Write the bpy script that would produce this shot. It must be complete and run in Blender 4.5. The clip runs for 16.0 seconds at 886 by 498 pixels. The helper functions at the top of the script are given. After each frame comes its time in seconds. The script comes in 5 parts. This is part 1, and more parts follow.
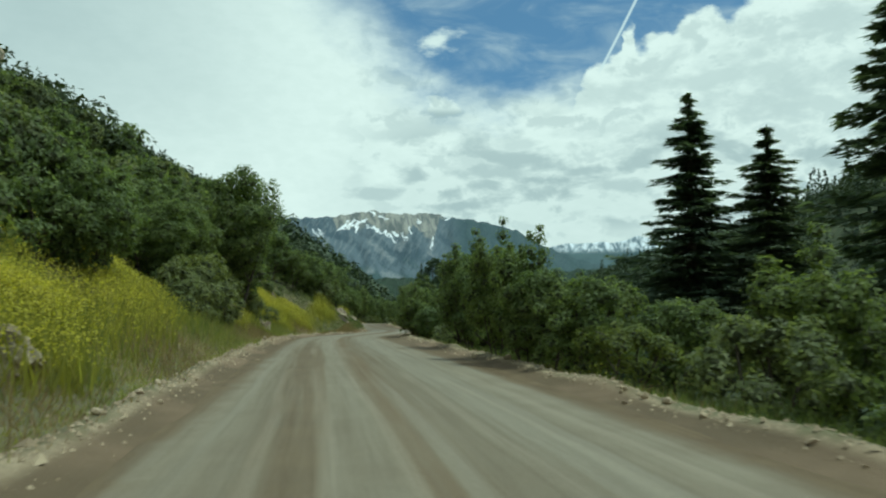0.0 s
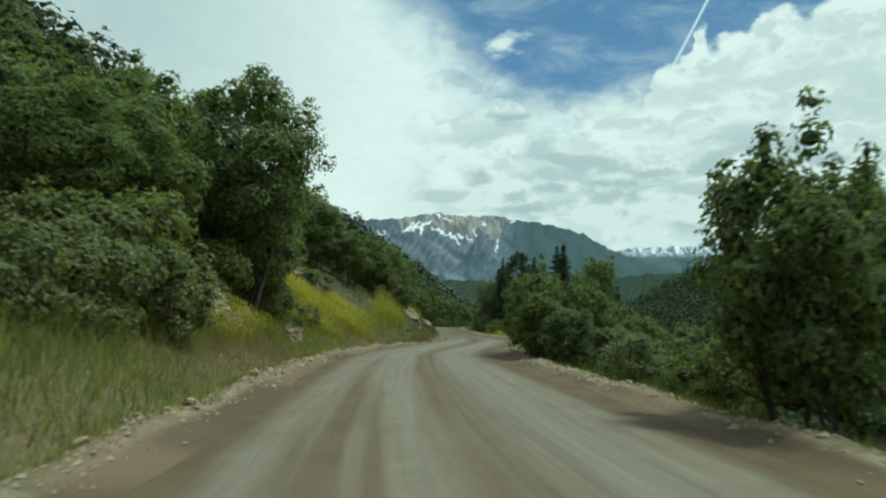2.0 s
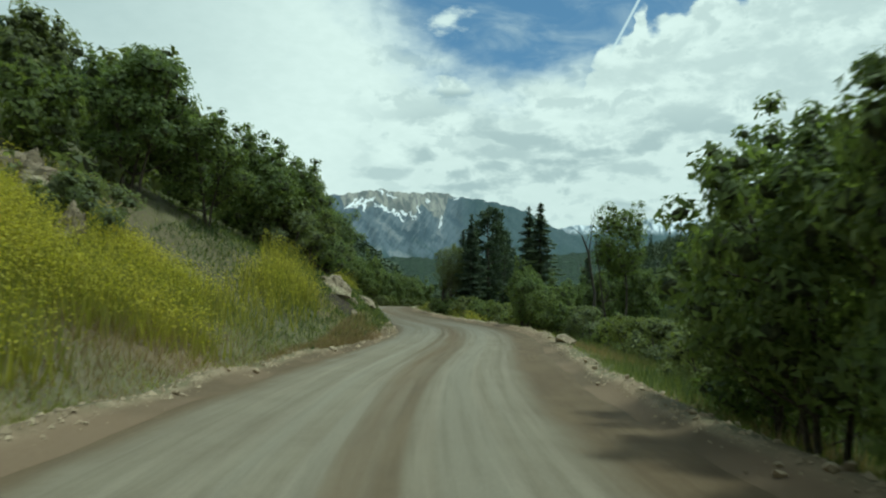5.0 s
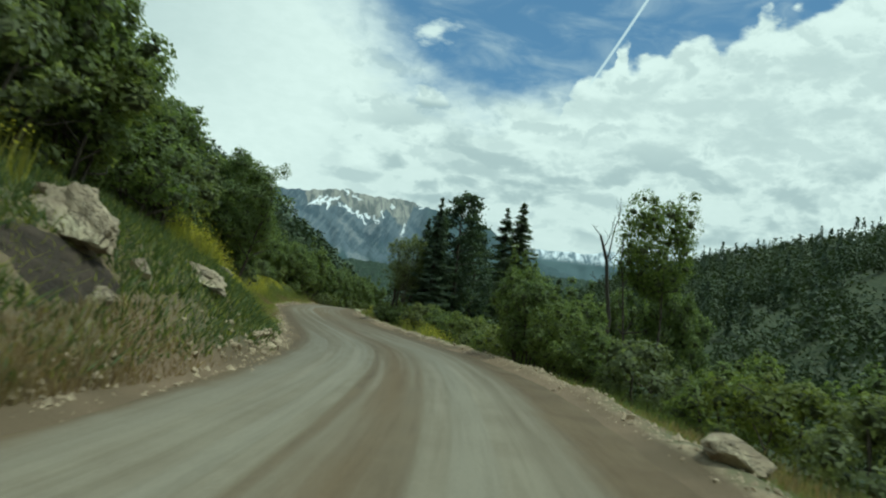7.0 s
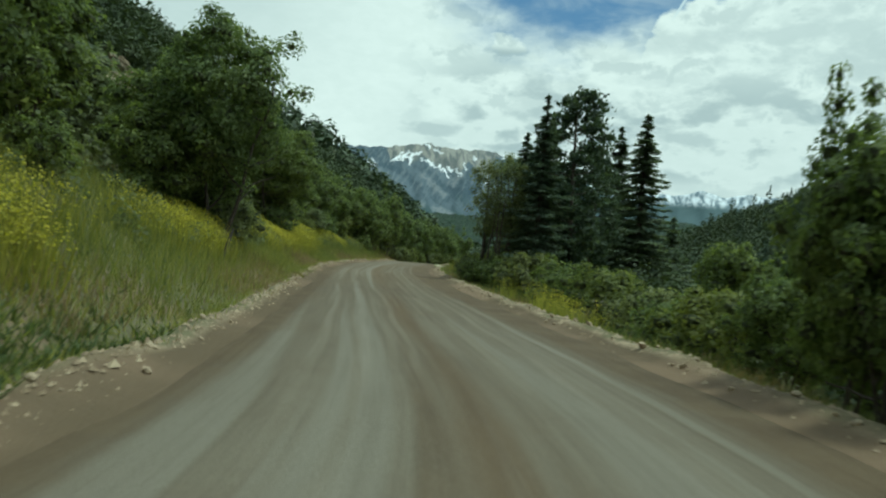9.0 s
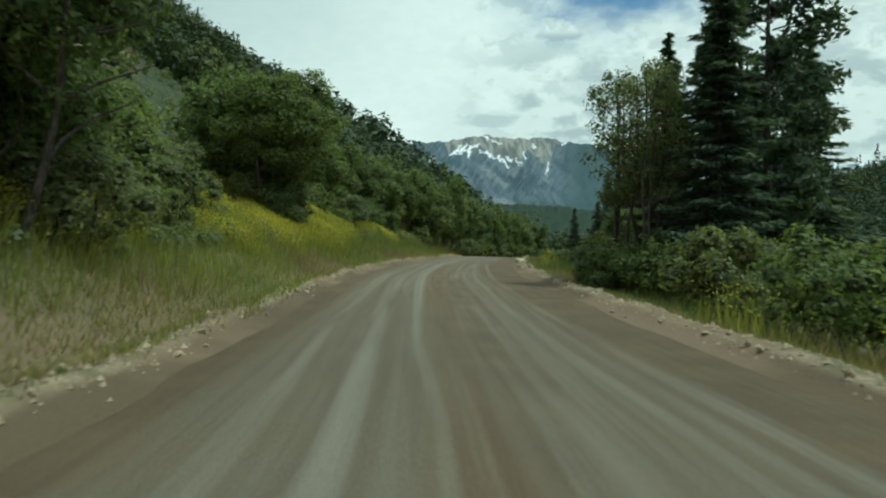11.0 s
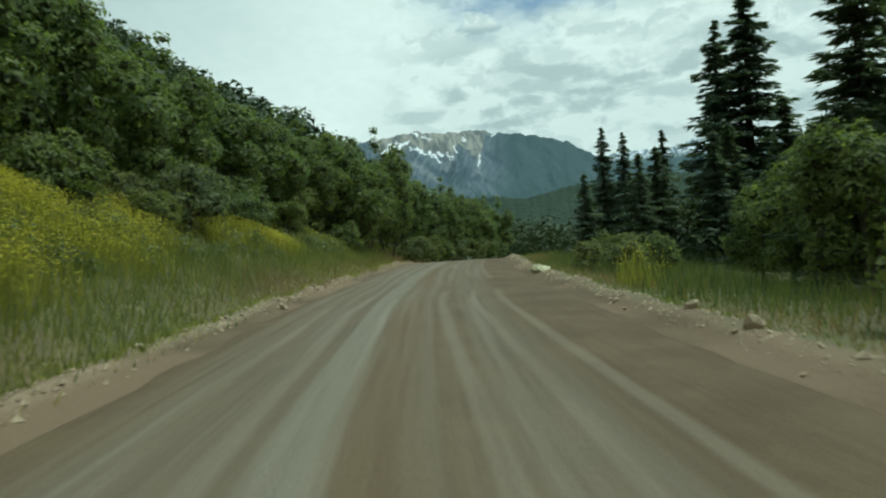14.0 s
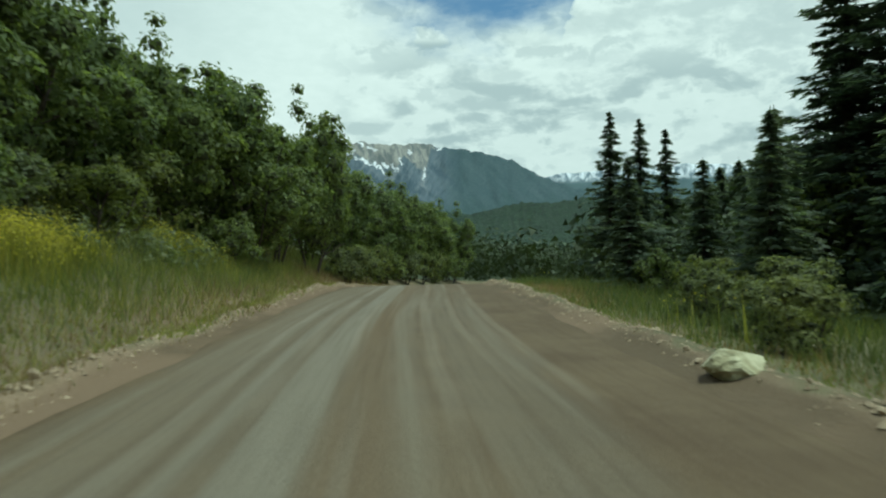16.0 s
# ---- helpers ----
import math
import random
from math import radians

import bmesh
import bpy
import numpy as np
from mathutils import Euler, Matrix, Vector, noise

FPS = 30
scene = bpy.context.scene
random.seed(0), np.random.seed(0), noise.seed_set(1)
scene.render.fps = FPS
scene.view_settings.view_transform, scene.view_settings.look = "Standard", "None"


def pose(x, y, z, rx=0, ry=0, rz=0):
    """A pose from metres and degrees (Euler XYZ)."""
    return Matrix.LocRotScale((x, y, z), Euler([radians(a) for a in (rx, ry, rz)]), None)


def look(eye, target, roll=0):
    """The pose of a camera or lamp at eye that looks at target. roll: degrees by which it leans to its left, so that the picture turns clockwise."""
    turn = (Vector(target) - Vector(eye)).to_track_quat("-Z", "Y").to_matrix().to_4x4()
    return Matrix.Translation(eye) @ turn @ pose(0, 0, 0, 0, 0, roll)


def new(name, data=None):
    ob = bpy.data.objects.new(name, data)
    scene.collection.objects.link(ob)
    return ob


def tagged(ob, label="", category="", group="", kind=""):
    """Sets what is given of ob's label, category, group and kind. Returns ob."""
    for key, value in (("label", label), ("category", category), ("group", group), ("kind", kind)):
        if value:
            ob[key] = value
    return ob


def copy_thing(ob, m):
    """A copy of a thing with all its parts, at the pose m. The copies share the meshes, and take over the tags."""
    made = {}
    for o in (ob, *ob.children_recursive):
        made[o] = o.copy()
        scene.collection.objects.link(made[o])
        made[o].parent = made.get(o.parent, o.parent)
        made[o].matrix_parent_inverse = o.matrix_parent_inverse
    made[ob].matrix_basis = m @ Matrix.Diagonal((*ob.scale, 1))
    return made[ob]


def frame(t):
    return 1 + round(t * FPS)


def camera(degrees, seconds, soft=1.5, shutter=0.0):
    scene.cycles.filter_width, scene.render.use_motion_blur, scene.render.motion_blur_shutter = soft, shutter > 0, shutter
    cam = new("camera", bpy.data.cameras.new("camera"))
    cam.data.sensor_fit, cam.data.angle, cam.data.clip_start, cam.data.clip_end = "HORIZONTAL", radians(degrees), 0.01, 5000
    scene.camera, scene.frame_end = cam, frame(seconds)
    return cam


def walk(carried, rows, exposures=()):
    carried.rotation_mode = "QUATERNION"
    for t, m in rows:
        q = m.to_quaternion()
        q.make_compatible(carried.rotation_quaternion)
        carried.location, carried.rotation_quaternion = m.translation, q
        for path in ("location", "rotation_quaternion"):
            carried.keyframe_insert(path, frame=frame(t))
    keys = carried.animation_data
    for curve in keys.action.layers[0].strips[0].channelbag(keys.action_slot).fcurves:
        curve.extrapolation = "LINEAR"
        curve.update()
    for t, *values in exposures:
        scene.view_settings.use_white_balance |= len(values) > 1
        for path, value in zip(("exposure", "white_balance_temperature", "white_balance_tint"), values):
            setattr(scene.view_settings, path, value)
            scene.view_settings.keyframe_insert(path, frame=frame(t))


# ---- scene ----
# ---- camera on the dashboard of a car ----
cam = camera(60.4, 16.0, soft=2.1, shutter=0.25)
PATH = [
    (0, pose(0.000, -0.000, 1.500, 94.57, -0.21, -10.52)),
    (0.5, pose(0.096, 5.310, 1.485, 94.26, -0.37, -11.37)),
    (1, pose(0.341, 10.629, 1.497, 94.80, -2.11, -11.89)),
    (1.5, pose(0.414, 15.920, 1.462, 95.26, -2.76, -8.32)),
    (2, pose(0.587, 21.213, 1.470, 94.72, -1.16, -5.76)),
    (2.5, pose(1.021, 26.417, 1.431, 93.92, -0.84, -5.62)),
    (3, pose(1.324, 31.454, 1.371, 94.67, -0.28, -5.43)),
    (3.5, pose(1.621, 36.291, 1.308, 94.11, -0.58, -6.69)),
    (4, pose(2.146, 40.994, 1.240, 93.37, -0.86, -8.59)),
    (4.5, pose(2.491, 45.884, 1.201, 93.13, -0.35, -9.46)),
    (6.8, pose(6.532, 68.479, 0.700, 93.78, -6.99, -13.38)),
    (7, pose(6.913, 70.539, 0.661, 94.16, -7.68, -13.49)),
    (7.5, pose(7.964, 75.697, 0.564, 94.10, -10.11, -13.59)),
    (8, pose(8.835, 80.765, 0.464, 92.76, -9.14, -11.77)),
    (8.5, pose(9.637, 85.853, 0.448, 91.24, -7.27, -9.22)),
    (9, pose(10.267, 90.946, 0.451, 89.82, -4.96, -6.92)),
    (9.5, pose(10.533, 95.962, 0.362, 88.52, -2.20, -3.84)),
    (9.7, pose(10.653, 97.947, 0.327, 88.53, -1.32, -3.21)),
    (11.8, pose(11.388, 117.784, 0.026, 89.77, -0.78, -1.28)),
    (12, pose(11.392, 119.695, 0.030, 89.91, 1.68, -1.50)),
    (12.5, pose(11.534, 124.466, 0.047, 89.24, 3.26, -3.72)),
    (13, pose(12.071, 129.235, 0.041, 89.48, 6.25, -4.81)),
    (13.5, pose(12.110, 134.107, -0.009, 89.22, 4.64, -6.40)),
    (14, pose(12.277, 139.014, -0.011, 88.81, 3.63, -6.81)),
    (14.5, pose(12.706, 143.875, -0.020, 89.20, 2.61, -8.07)),
    (15, pose(13.060, 148.754, -0.047, 89.25, 3.37, -8.60)),
    (15.5, pose(13.540, 153.606, -0.093, 89.96, 2.62, -9.80)),
    (16, pose(14.131, 158.460, -0.144, 89.64, 0.85, -11.23)),
]
walk(cam, PATH, exposures=((0.0, 0.0, 5720, -17), (16.0, 0.0, 5720, -17)))

# ---- world, sun ----
SUN_EL, SUN_AZ = 67.0, 88.0          # degrees; azimuth clockwise from +y


class Nodes:
    """Short hand for node trees."""

    def __init__(self, tree):
        self.t = tree
        self.n = tree.nodes
        self.l = tree.links

    def put(self, socket, value):
        if isinstance(value, bpy.types.NodeSocket):
            self.l.new(value, socket)
        elif isinstance(value, (tuple, list)) and len(value) == 3 and socket.type == "RGBA":
            socket.default_value = (*value, 1)
        else:
            socket.default_value = value

    def math(self, op, a, b=0.0, c=0.0, clamp=False):
        n = self.n.new("ShaderNodeMath")
        n.operation, n.use_clamp = op, clamp
        for i, x in enumerate((a, b, c)):
            self.put(n.inputs[i], x)
        return n.outputs[0]

    def step(self, x, lo, hi, a=0.0, b=1.0):
        n = self.n.new("ShaderNodeMapRange")
        n.interpolation_type = "SMOOTHSTEP"
        for i, w in enumerate((x, lo, hi, a, b)):
            self.put(n.inputs[i], w)
        return n.outputs[0]

    def mix(self, f, a, b, how="MIX"):
        n = self.n.new("ShaderNodeMix")
        n.data_type, n.blend_type = "RGBA", how
        self.put(n.inputs[0], f), self.put(n.inputs[6], a), self.put(n.inputs[7], b)
        return n.outputs[2]

    def line(self, x, points):
        """A broken line through (x, value) points."""
        total = points[0][1]
        for (a, p), (c, q) in zip(points, points[1:]):
            n = self.n.new("ShaderNodeMapRange")
            for i, w in enumerate((x, a, c, 0.0, q - p)):
                self.put(n.inputs[i], w)
            total = self.math("ADD", n.outputs[0], total)
        return total

    def stroke(self, x, y, ax, ay, bx, by):
        """Distance from the stretch a to b."""
        dx, dy = bx - ax, by - ay
        px, py = self.math("SUBTRACT", x, ax), self.math("SUBTRACT", y, ay)
        k = 1 / (dx * dx + dy * dy)
        t = self.math("MULTIPLY_ADD", py, dy * k, self.math("MULTIPLY", px, dx * k), clamp=True)
        ex = self.math("MULTIPLY_ADD", t, -dx, px)
        ey = self.math("MULTIPLY_ADD", t, -dy, py)
        return self.math("SQRT", self.math("MULTIPLY_ADD", ex, ex, self.math("MULTIPLY", ey, ey)))

    def noise(self, v, scale, detail=4.0, rough=0.55, warp=0.0):
        n = self.n.new("ShaderNodeTexNoise")
        self.put(n.inputs["Vector"], v)
        n.inputs["Scale"].default_value = scale
        n.inputs["Detail"].default_value = detail
        n.inputs["Roughness"].default_value = rough
        n.inputs["Distortion"].default_value = warp
        return n.outputs[0]

    def voronoi(self, v, scale, feature="F1"):
        n = self.n.new("ShaderNodeTexVoronoi")
        n.feature = feature
        self.put(n.inputs["Vector"], v)
        n.inputs["Scale"].default_value = scale
        return n.outputs["Distance"]

    def scaled(self, v, s):
        n = self.n.new("ShaderNodeVectorMath")
        n.operation = "MULTIPLY"
        self.put(n.inputs[0], v)
        n.inputs[1].default_value = s
        return n.outputs[0]

    def xyz(self, v):
        n = self.n.new("ShaderNodeSeparateXYZ")
        self.put(n.inputs[0], v)
        return n.outputs

    def join(self, x, y, z):
        n = self.n.new("ShaderNodeCombineXYZ")
        for i, w in enumerate((x, y, z)):
            self.put(n.inputs[i], w)
        return n.outputs[0]

    def coord(self, kind):
        return self.n.new("ShaderNodeTexCoord").outputs[kind]

    def island(self):
        return self.n.new("ShaderNodeNewGeometry").outputs["Random Per Island"]

    def each(self):
        return self.n.new("ShaderNodeObjectInfo").outputs["Random"]

    def place(self):
        return self.n.new("ShaderNodeNewGeometry").outputs["Position"]

    def bump(self, h, strength, distance=0.05):
        n = self.n.new("ShaderNodeBump")
        self.put(n.inputs["Height"], h)
        n.inputs["Strength"].default_value = strength
        n.inputs["Distance"].default_value = distance
        return n.outputs[0]


def build_sky():
    world = bpy.data.worlds.new("sky")
    scene.world = world
    world.use_nodes = True
    g = Nodes(world.node_tree)
    g.n.clear()
    sky = g.n.new("ShaderNodeTexSky")
    sky.sky_type, sky.sun_disc = "NISHITA", False
    sky.sun_elevation, sky.sun_rotation = radians(SUN_EL), radians(SUN_AZ)
    sky.altitude, sky.air_density, sky.dust_density, sky.ozone_density = 2400, 1.0, 0.6, 1.5
    ray = g.coord("Generated")
    x, y, z = g.xyz(ray)
    az = g.math("DEGREES", g.math("ARCTAN2", x, y))
    el = g.math("DEGREES", g.math("ARCSINE", z))
    flat = g.scaled(ray, (1, 1, 2.1))
    puff = g.noise(flat, 16, 7, 0.6)
    soft = g.noise(g.scaled(ray, (1, 1, 1.6)), 5.5, 5, 0.5, 0.3)
    fine = g.noise(flat, 40, 4, 0.6)
    # height of the cloud bank's upper edge over the azimuth: soft haze, then a wall of cumulus
    haze_edge = g.line(az, [(-40, 46), (-4.0, 27.5), (0.5, 23.4), (4.6, 19.4), (6.6, 17.7), (9.3, 16.9), (11.5, 15.6), (16, 15.2), (22, 15.4)])
    haze_edge = g.math("MULTIPLY_ADD", g.math("SUBTRACT", soft, 0.5), 9.0, haze_edge)
    haze_edge = g.math("MULTIPLY_ADD", g.math("SUBTRACT", puff, 0.5), 4.5, haze_edge)
    haze = g.step(g.math("SUBTRACT", haze_edge, el), g.step(az, 2.0, 10.0, -5.0, -2.6), g.step(az, 2.0, 10.0, 3.4, 2.2))
    waz = g.math("MULTIPLY_ADD", g.math("SUBTRACT", puff, 0.5), 2.4, az)
    wall_edge = g.line(waz, [(16, 11), (19.5, 14.6), (21.4, 17.0), (22.2, 17.9), (23.2, 18.2), (24.05, 19.2), (24.2, 20.6), (24.7, 20.7), (25.3, 19.0), (26.6, 19.8), (27.8, 20.0), (28.7, 21.1), (30.2, 21.3), (31.2, 20.2), (33.2, 21.7), (33.8, 23.0), (34.6, 23.1), (35.3, 22.3), (38.8, 23.2), (48, 30)])
    bulge = g.math("SUBTRACT", 0.42, g.voronoi(g.scaled(ray, (1, 1, 1.3)), 42, "SMOOTH_F1"))
    wall_edge = g.math("MULTIPLY_ADD", bulge, 2.2, wall_edge)
    wall_edge = g.math("MULTIPLY_ADD", g.math("SUBTRACT", fine, 0.5), 1.6, wall_edge)
    wall = g.step(g.math("SUBTRACT", wall_edge, el), -0.25, 0.75)
    right = g.step(az, 17.0, 23.0)
    bank = g.math("MAXIMUM", haze, wall)
    # high, broken cloud over the rest of the sky
    high = g.step(g.math("ADD", soft, g.step(el, 26.0, 45.0, -0.30, 0.06)), 0.40, 0.60)
    cover = g.math("MAXIMUM", bank, high)
    wisps = g.math("MULTIPLY", g.step(g.noise(g.scaled(ray, (1, 1, 3.0)), 9, 5, 0.6, 0.6), 0.42, 0.8), 0.34)
    cover = g.math("MAXIMUM", cover, wisps)

    def cloudlet(caz, cel, rx, ry, rag=2.2, lo=1.2, hi=0.5):
        a = g.math("POWER", g.math("DIVIDE", g.math("SUBTRACT", az, caz), rx), 2.0)
        b = g.math("POWER", g.math("DIVIDE", g.math("SUBTRACT", el, cel), ry), 2.0)
        r = g.math("ADD", g.math("SQRT", g.math("ADD", a, b)), g.math("MULTIPLY", g.math("SUBTRACT", puff, 0.5), rag))
        return g.step(r, lo, hi)

    small = g.math("MULTIPLY", cloudlet(10.1, 20.0, 1.5, 0.85, 5.0, 1.5, 0.15), 0.9)
    flatone = cloudlet(11.0, 14.9, 2.2, 0.75, 4.4, 1.6, 0.2)
    bit = g.math("MULTIPLY", cloudlet(6.1, 18.1, 1.6, 0.5, 3.4), 0.7)
    cover = g.math("MAXIMUM", cover, g.math("MAXIMUM", g.math("MAXIMUM", small, bit), flatone))
    # condensation trail
    along = g.math("SUBTRACT", g.math("SUBTRACT", az, 22.7), g.math("MULTIPLY", g.math("SUBTRACT", el, 18.0), 0.583))
    trail = g.math("MULTIPLY", g.step(g.math("ABSOLUTE", along), 0.17, 0.05), g.step(el, 17.0, 18.0))
    trail = g.math("MULTIPLY", trail, 0.8)
    # light and shade inside the clouds: bright where the cloud thins upwards, grey underneath
    lift = g.n.new("ShaderNodeVectorMath")
    lift.operation = "ADD"
    g.put(lift.inputs[0], g.scaled(ray, (1, 1, 1.9)))
    lift.inputs[1].default_value = (0.0, 0.0, 0.045)
    here = g.noise(g.scaled(ray, (1, 1, 1.9)), 11.0, 6, 0.55, 0.3)
    above = g.noise(lift.outputs[0], 11.0, 6, 0.55, 0.3)
    emboss = g.step(g.math("SUBTRACT", above, here), -0.08, 0.16)
    lift2 = g.n.new("ShaderNodeVectorMath")
    lift2.operation = "ADD"
    g.put(lift2.inputs[0], g.scaled(ray, (1, 1, 1.5)))
    lift2.inputs[1].default_value = (0.012, 0.0, 0.022)
    here2 = g.noise(g.scaled(ray, (1, 1, 1.5)), 22.0, 6, 0.58, 0.4)
    above2 = g.noise(lift2.outputs[0], 22.0, 6, 0.58, 0.4)
    curl = g.step(g.math("SUBTRACT", above2, here2), -0.03, 0.16)
    low = g.math("MULTIPLY", g.step(el, 4.5, 7.0), g.step(el, 17.0, 11.0))
    low = g.math("MULTIPLY", low, g.step(az, 2.0, 9.0))
    rim = g.math("MULTIPLY", g.step(az, 17.0, 23.0, 0.0, 0.46), g.step(el, 23.0, 18.0))
    grey = g.math("MULTIPLY", emboss, g.math("MAXIMUM", g.math("MULTIPLY_ADD", low, 0.78, 0.06), rim))
    for q in ((5.8, 8.7, 2.6, 0.45, 0.45), (3.9, 9.8, 0.9, 1.3, 0.22), (7.6, 10.4, 0.8, 1.0, 0.22), (12.6, 11.0, 1.2, 1.2, 0.30), (14.8, 10.3, 3.0, 0.6, 0.50), (18.4, 9.7, 2.6, 0.45, 0.60),
              (11.5, 7.9, 3.2, 0.6, 0.60), (23.5, 9.1, 2.6, 0.45, 0.45), (16.0, 12.2, 1.6, 0.7, 0.30), (30.5, 16.3, 6.0, 0.8, 0.32), (38.0, 19.2, 6.0, 1.0, 0.35), (37.0, 14.8, 7.0, 1.4, 0.36), (21.5, 13.3, 3.5, 0.5, 0.22), (27.0, 12.0, 4.0, 0.6, 0.25)):
        grey = g.math("MAXIMUM", grey, g.math("MULTIPLY", cloudlet(*q[:4], 5.0, 1.6, 0.2), q[4] * 1.5))
    grey = g.math("MAXIMUM", grey, g.math("MULTIPLY", g.step(el, 14.0, 8.0, 0.0, 0.22), g.step(az, -2.0, 5.0)))
    grey = g.math("MAXIMUM", grey, g.math("MULTIPLY", curl, g.math("MULTIPLY", g.step(az, 1.0, 7.0, 0.06, 0.46), g.step(el, 24.0, 19.0, 0.5, 1.0))))
    dome = cloudlet(5.8, 10.1, 1.5, 1.1, 3.0, 1.2, 0.6)
    grey = g.math("MULTIPLY", grey, g.math("SUBTRACT", 1.0, g.math("MULTIPLY", dome, g.step(el, 9.0, 9.8))))
    far_left = g.math("MULTIPLY", g.step(az, 6.0, -20.0), g.step(el, 6.0, 18.0))
    grey = g.math("MAXIMUM", grey, g.math("MULTIPLY", far_left, g.math("MULTIPLY_ADD", soft, 0.5, 0.45)))
    grey = g.math("MAXIMUM", grey, g.math("MULTIPLY", flatone, g.step(el, 15.3, 14.5, 0.0, 0.95)))
    body = g.mix(g.step(fine, 0.3, 0.7), (8.8, 8.95, 8.7), (9.6, 9.65, 9.4))
    body = g.mix(g.step(az, -40.0, 4.0), body, g.mix(0.4, body, (10.1, 10.0, 9.6)))
    # the unseen sky overhead is brightened to add fill light to the land
    overhead_fill = g.step(el, 30.0, 68.0, 1.0, 1.7)
    body = g.mix(1.0, body, g.join(overhead_fill, overhead_fill, overhead_fill), "MULTIPLY")
    cloud = g.mix(grey, body, (4.9, 5.4, 5.6))
    blue = g.mix(0.45, sky.outputs[0], (1.7, 3.2, 5.4))
    colour = g.mix(cover, blue, cloud)
    colour = g.mix(trail, colour, (8.0, 8.6, 8.9))
    bg = g.n.new("ShaderNodeBackground")
    g.put(bg.inputs[0], colour)
    bg.inputs[1].default_value = 0.09
    out = g.n.new("ShaderNodeOutputWorld")
    g.l.new(bg.outputs[0], out.inputs[0])


build_sky()
sun = new("sun", bpy.data.lights.new("sun", "SUN"))
sun.data.energy, sun.data.angle, sun.data.color = 2.2, radians(6), (1.0, 0.96, 0.88)
sun.matrix_world = look((0, 0, 60), Vector((0, 0, 60)) - Vector((math.sin(radians(SUN_AZ)) * math.cos(radians(SUN_EL)), math.cos(radians(SUN_AZ)) * math.cos(radians(SUN_EL)), math.sin(radians(SUN_EL)))))
scene.view_settings.exposure = 0.0

# ---- materials ----


def material(name, make):
    m = bpy.data.materials.new(name)
    m.use_nodes = True
    g = Nodes(m.node_tree)
    bsdf = g.n["Principled BSDF"]
    bsdf.inputs["Specular IOR Level"].default_value = 0.25
    make(g, bsdf)
    return m


def foliage(name, dark, mid, light, through_light=0.42, each=0.35, patch=0.45, depth=0.5):
    def make(g, b):
        r = g.island()
        c = g.mix(g.step(r, 0.0, 0.55), dark, mid)
        c = g.mix(g.step(r, 0.72, 1.0), c, light)
        k = g.each()
        c = g.mix(g.math("MULTIPLY", k, each), c, g.mix(1.0, c, (1.25, 1.1, 0.6), "MULTIPLY"))
        n = g.noise(g.place(), patch, 3)
        c = g.mix(g.step(n, 0.35, 0.7, 0.0, depth), c, g.mix(1.0, c, (0.62, 0.72, 0.7), "MULTIPLY"))
        g.put(b.inputs["Base Color"], c)
        b.inputs["Roughness"].default_value = 0.6
        tr = g.n.new("ShaderNodeBsdfTranslucent")
        g.put(tr.inputs[0], g.mix(1.0, c, (1.3, 1.35, 0.7), "MULTIPLY"))
        ms = g.n.new("ShaderNodeMixShader")
        ms.inputs[0].default_value = through_light
        g.l.new(b.outputs[0], ms.inputs[1]), g.l.new(tr.outputs[0], ms.inputs[2])
        g.l.new(ms.outputs[0], g.n["Material Output"].inputs[0])
    return material(name, make)


OAK = foliage("oak_leaves", (0.105, 0.134, 0.054), (0.165, 0.207, 0.080), (0.245, 0.286, 0.115), 0.5)
SAGE = foliage("grey_green_leaves", (0.128, 0.146, 0.078), (0.185, 0.208, 0.108), (0.250, 0.270, 0.143), 0.5)
COTTON = foliage("cottonwood_leaves", (0.100, 0.130, 0.048), (0.155, 0.200, 0.072), (0.230, 0.275, 0.110), 0.55)
SPRUCE = foliage("spruce_needles", (0.090, 0.118, 0.088), (0.130, 0.166, 0.122), (0.172, 0.210, 0.146), 0.4)
PINE = foliage("pine_needles", (0.048, 0.068, 0.046), (0.076, 0.104, 0.066), (0.120, 0.152, 0.090), 0.3)
WOODS = foliage("woods_leaves", (0.042, 0.057, 0.024), (0.054, 0.073, 0.030), (0.064, 0.083, 0.034), 0.2, 0.35, 0.15, 0.8)
FIRWOODS = foliage("fir_woods_needles", (0.036, 0.054, 0.034), (0.056, 0.080, 0.047), (0.090, 0.118, 0.063), 0.12)
GRASS = foliage("grass_blades", (0.215, 0.228, 0.078), (0.285, 0.288, 0.098), (0.375, 0.350, 0.142), 0.55)
WEED = foliage("weed_leaves", (0.130, 0.155, 0.056), (0.175, 0.200, 0.070), (0.228, 0.245, 0.090), 0.5)
BANKWEED = foliage("bank_weed_leaves", (0.074, 0.098, 0.039), (0.111, 0.142, 0.054), (0.170, 0.200, 0.080), 0.35)
PALE = foliage("pale_shrub_leaves", (0.127, 0.145, 0.066), (0.196, 0.215, 0.097), (0.286, 0.300, 0.143), 0.45)
DRY = foliage("dry_grass_blades", (0.205, 0.140, 0.080), (0.285, 0.205, 0.125), (0.370, 0.290, 0.190), 0.4)
YELLOW = foliage("yellow_petals", (0.440, 0.390, 0.056), (0.590, 0.515, 0.068), (0.700, 0.610, 0.100), 0.55)
MEADOW = foliage("meadow_stems", (0.240, 0.242, 0.072), (0.310, 0.298, 0.082), (0.380, 0.350, 0.105), 0.55)


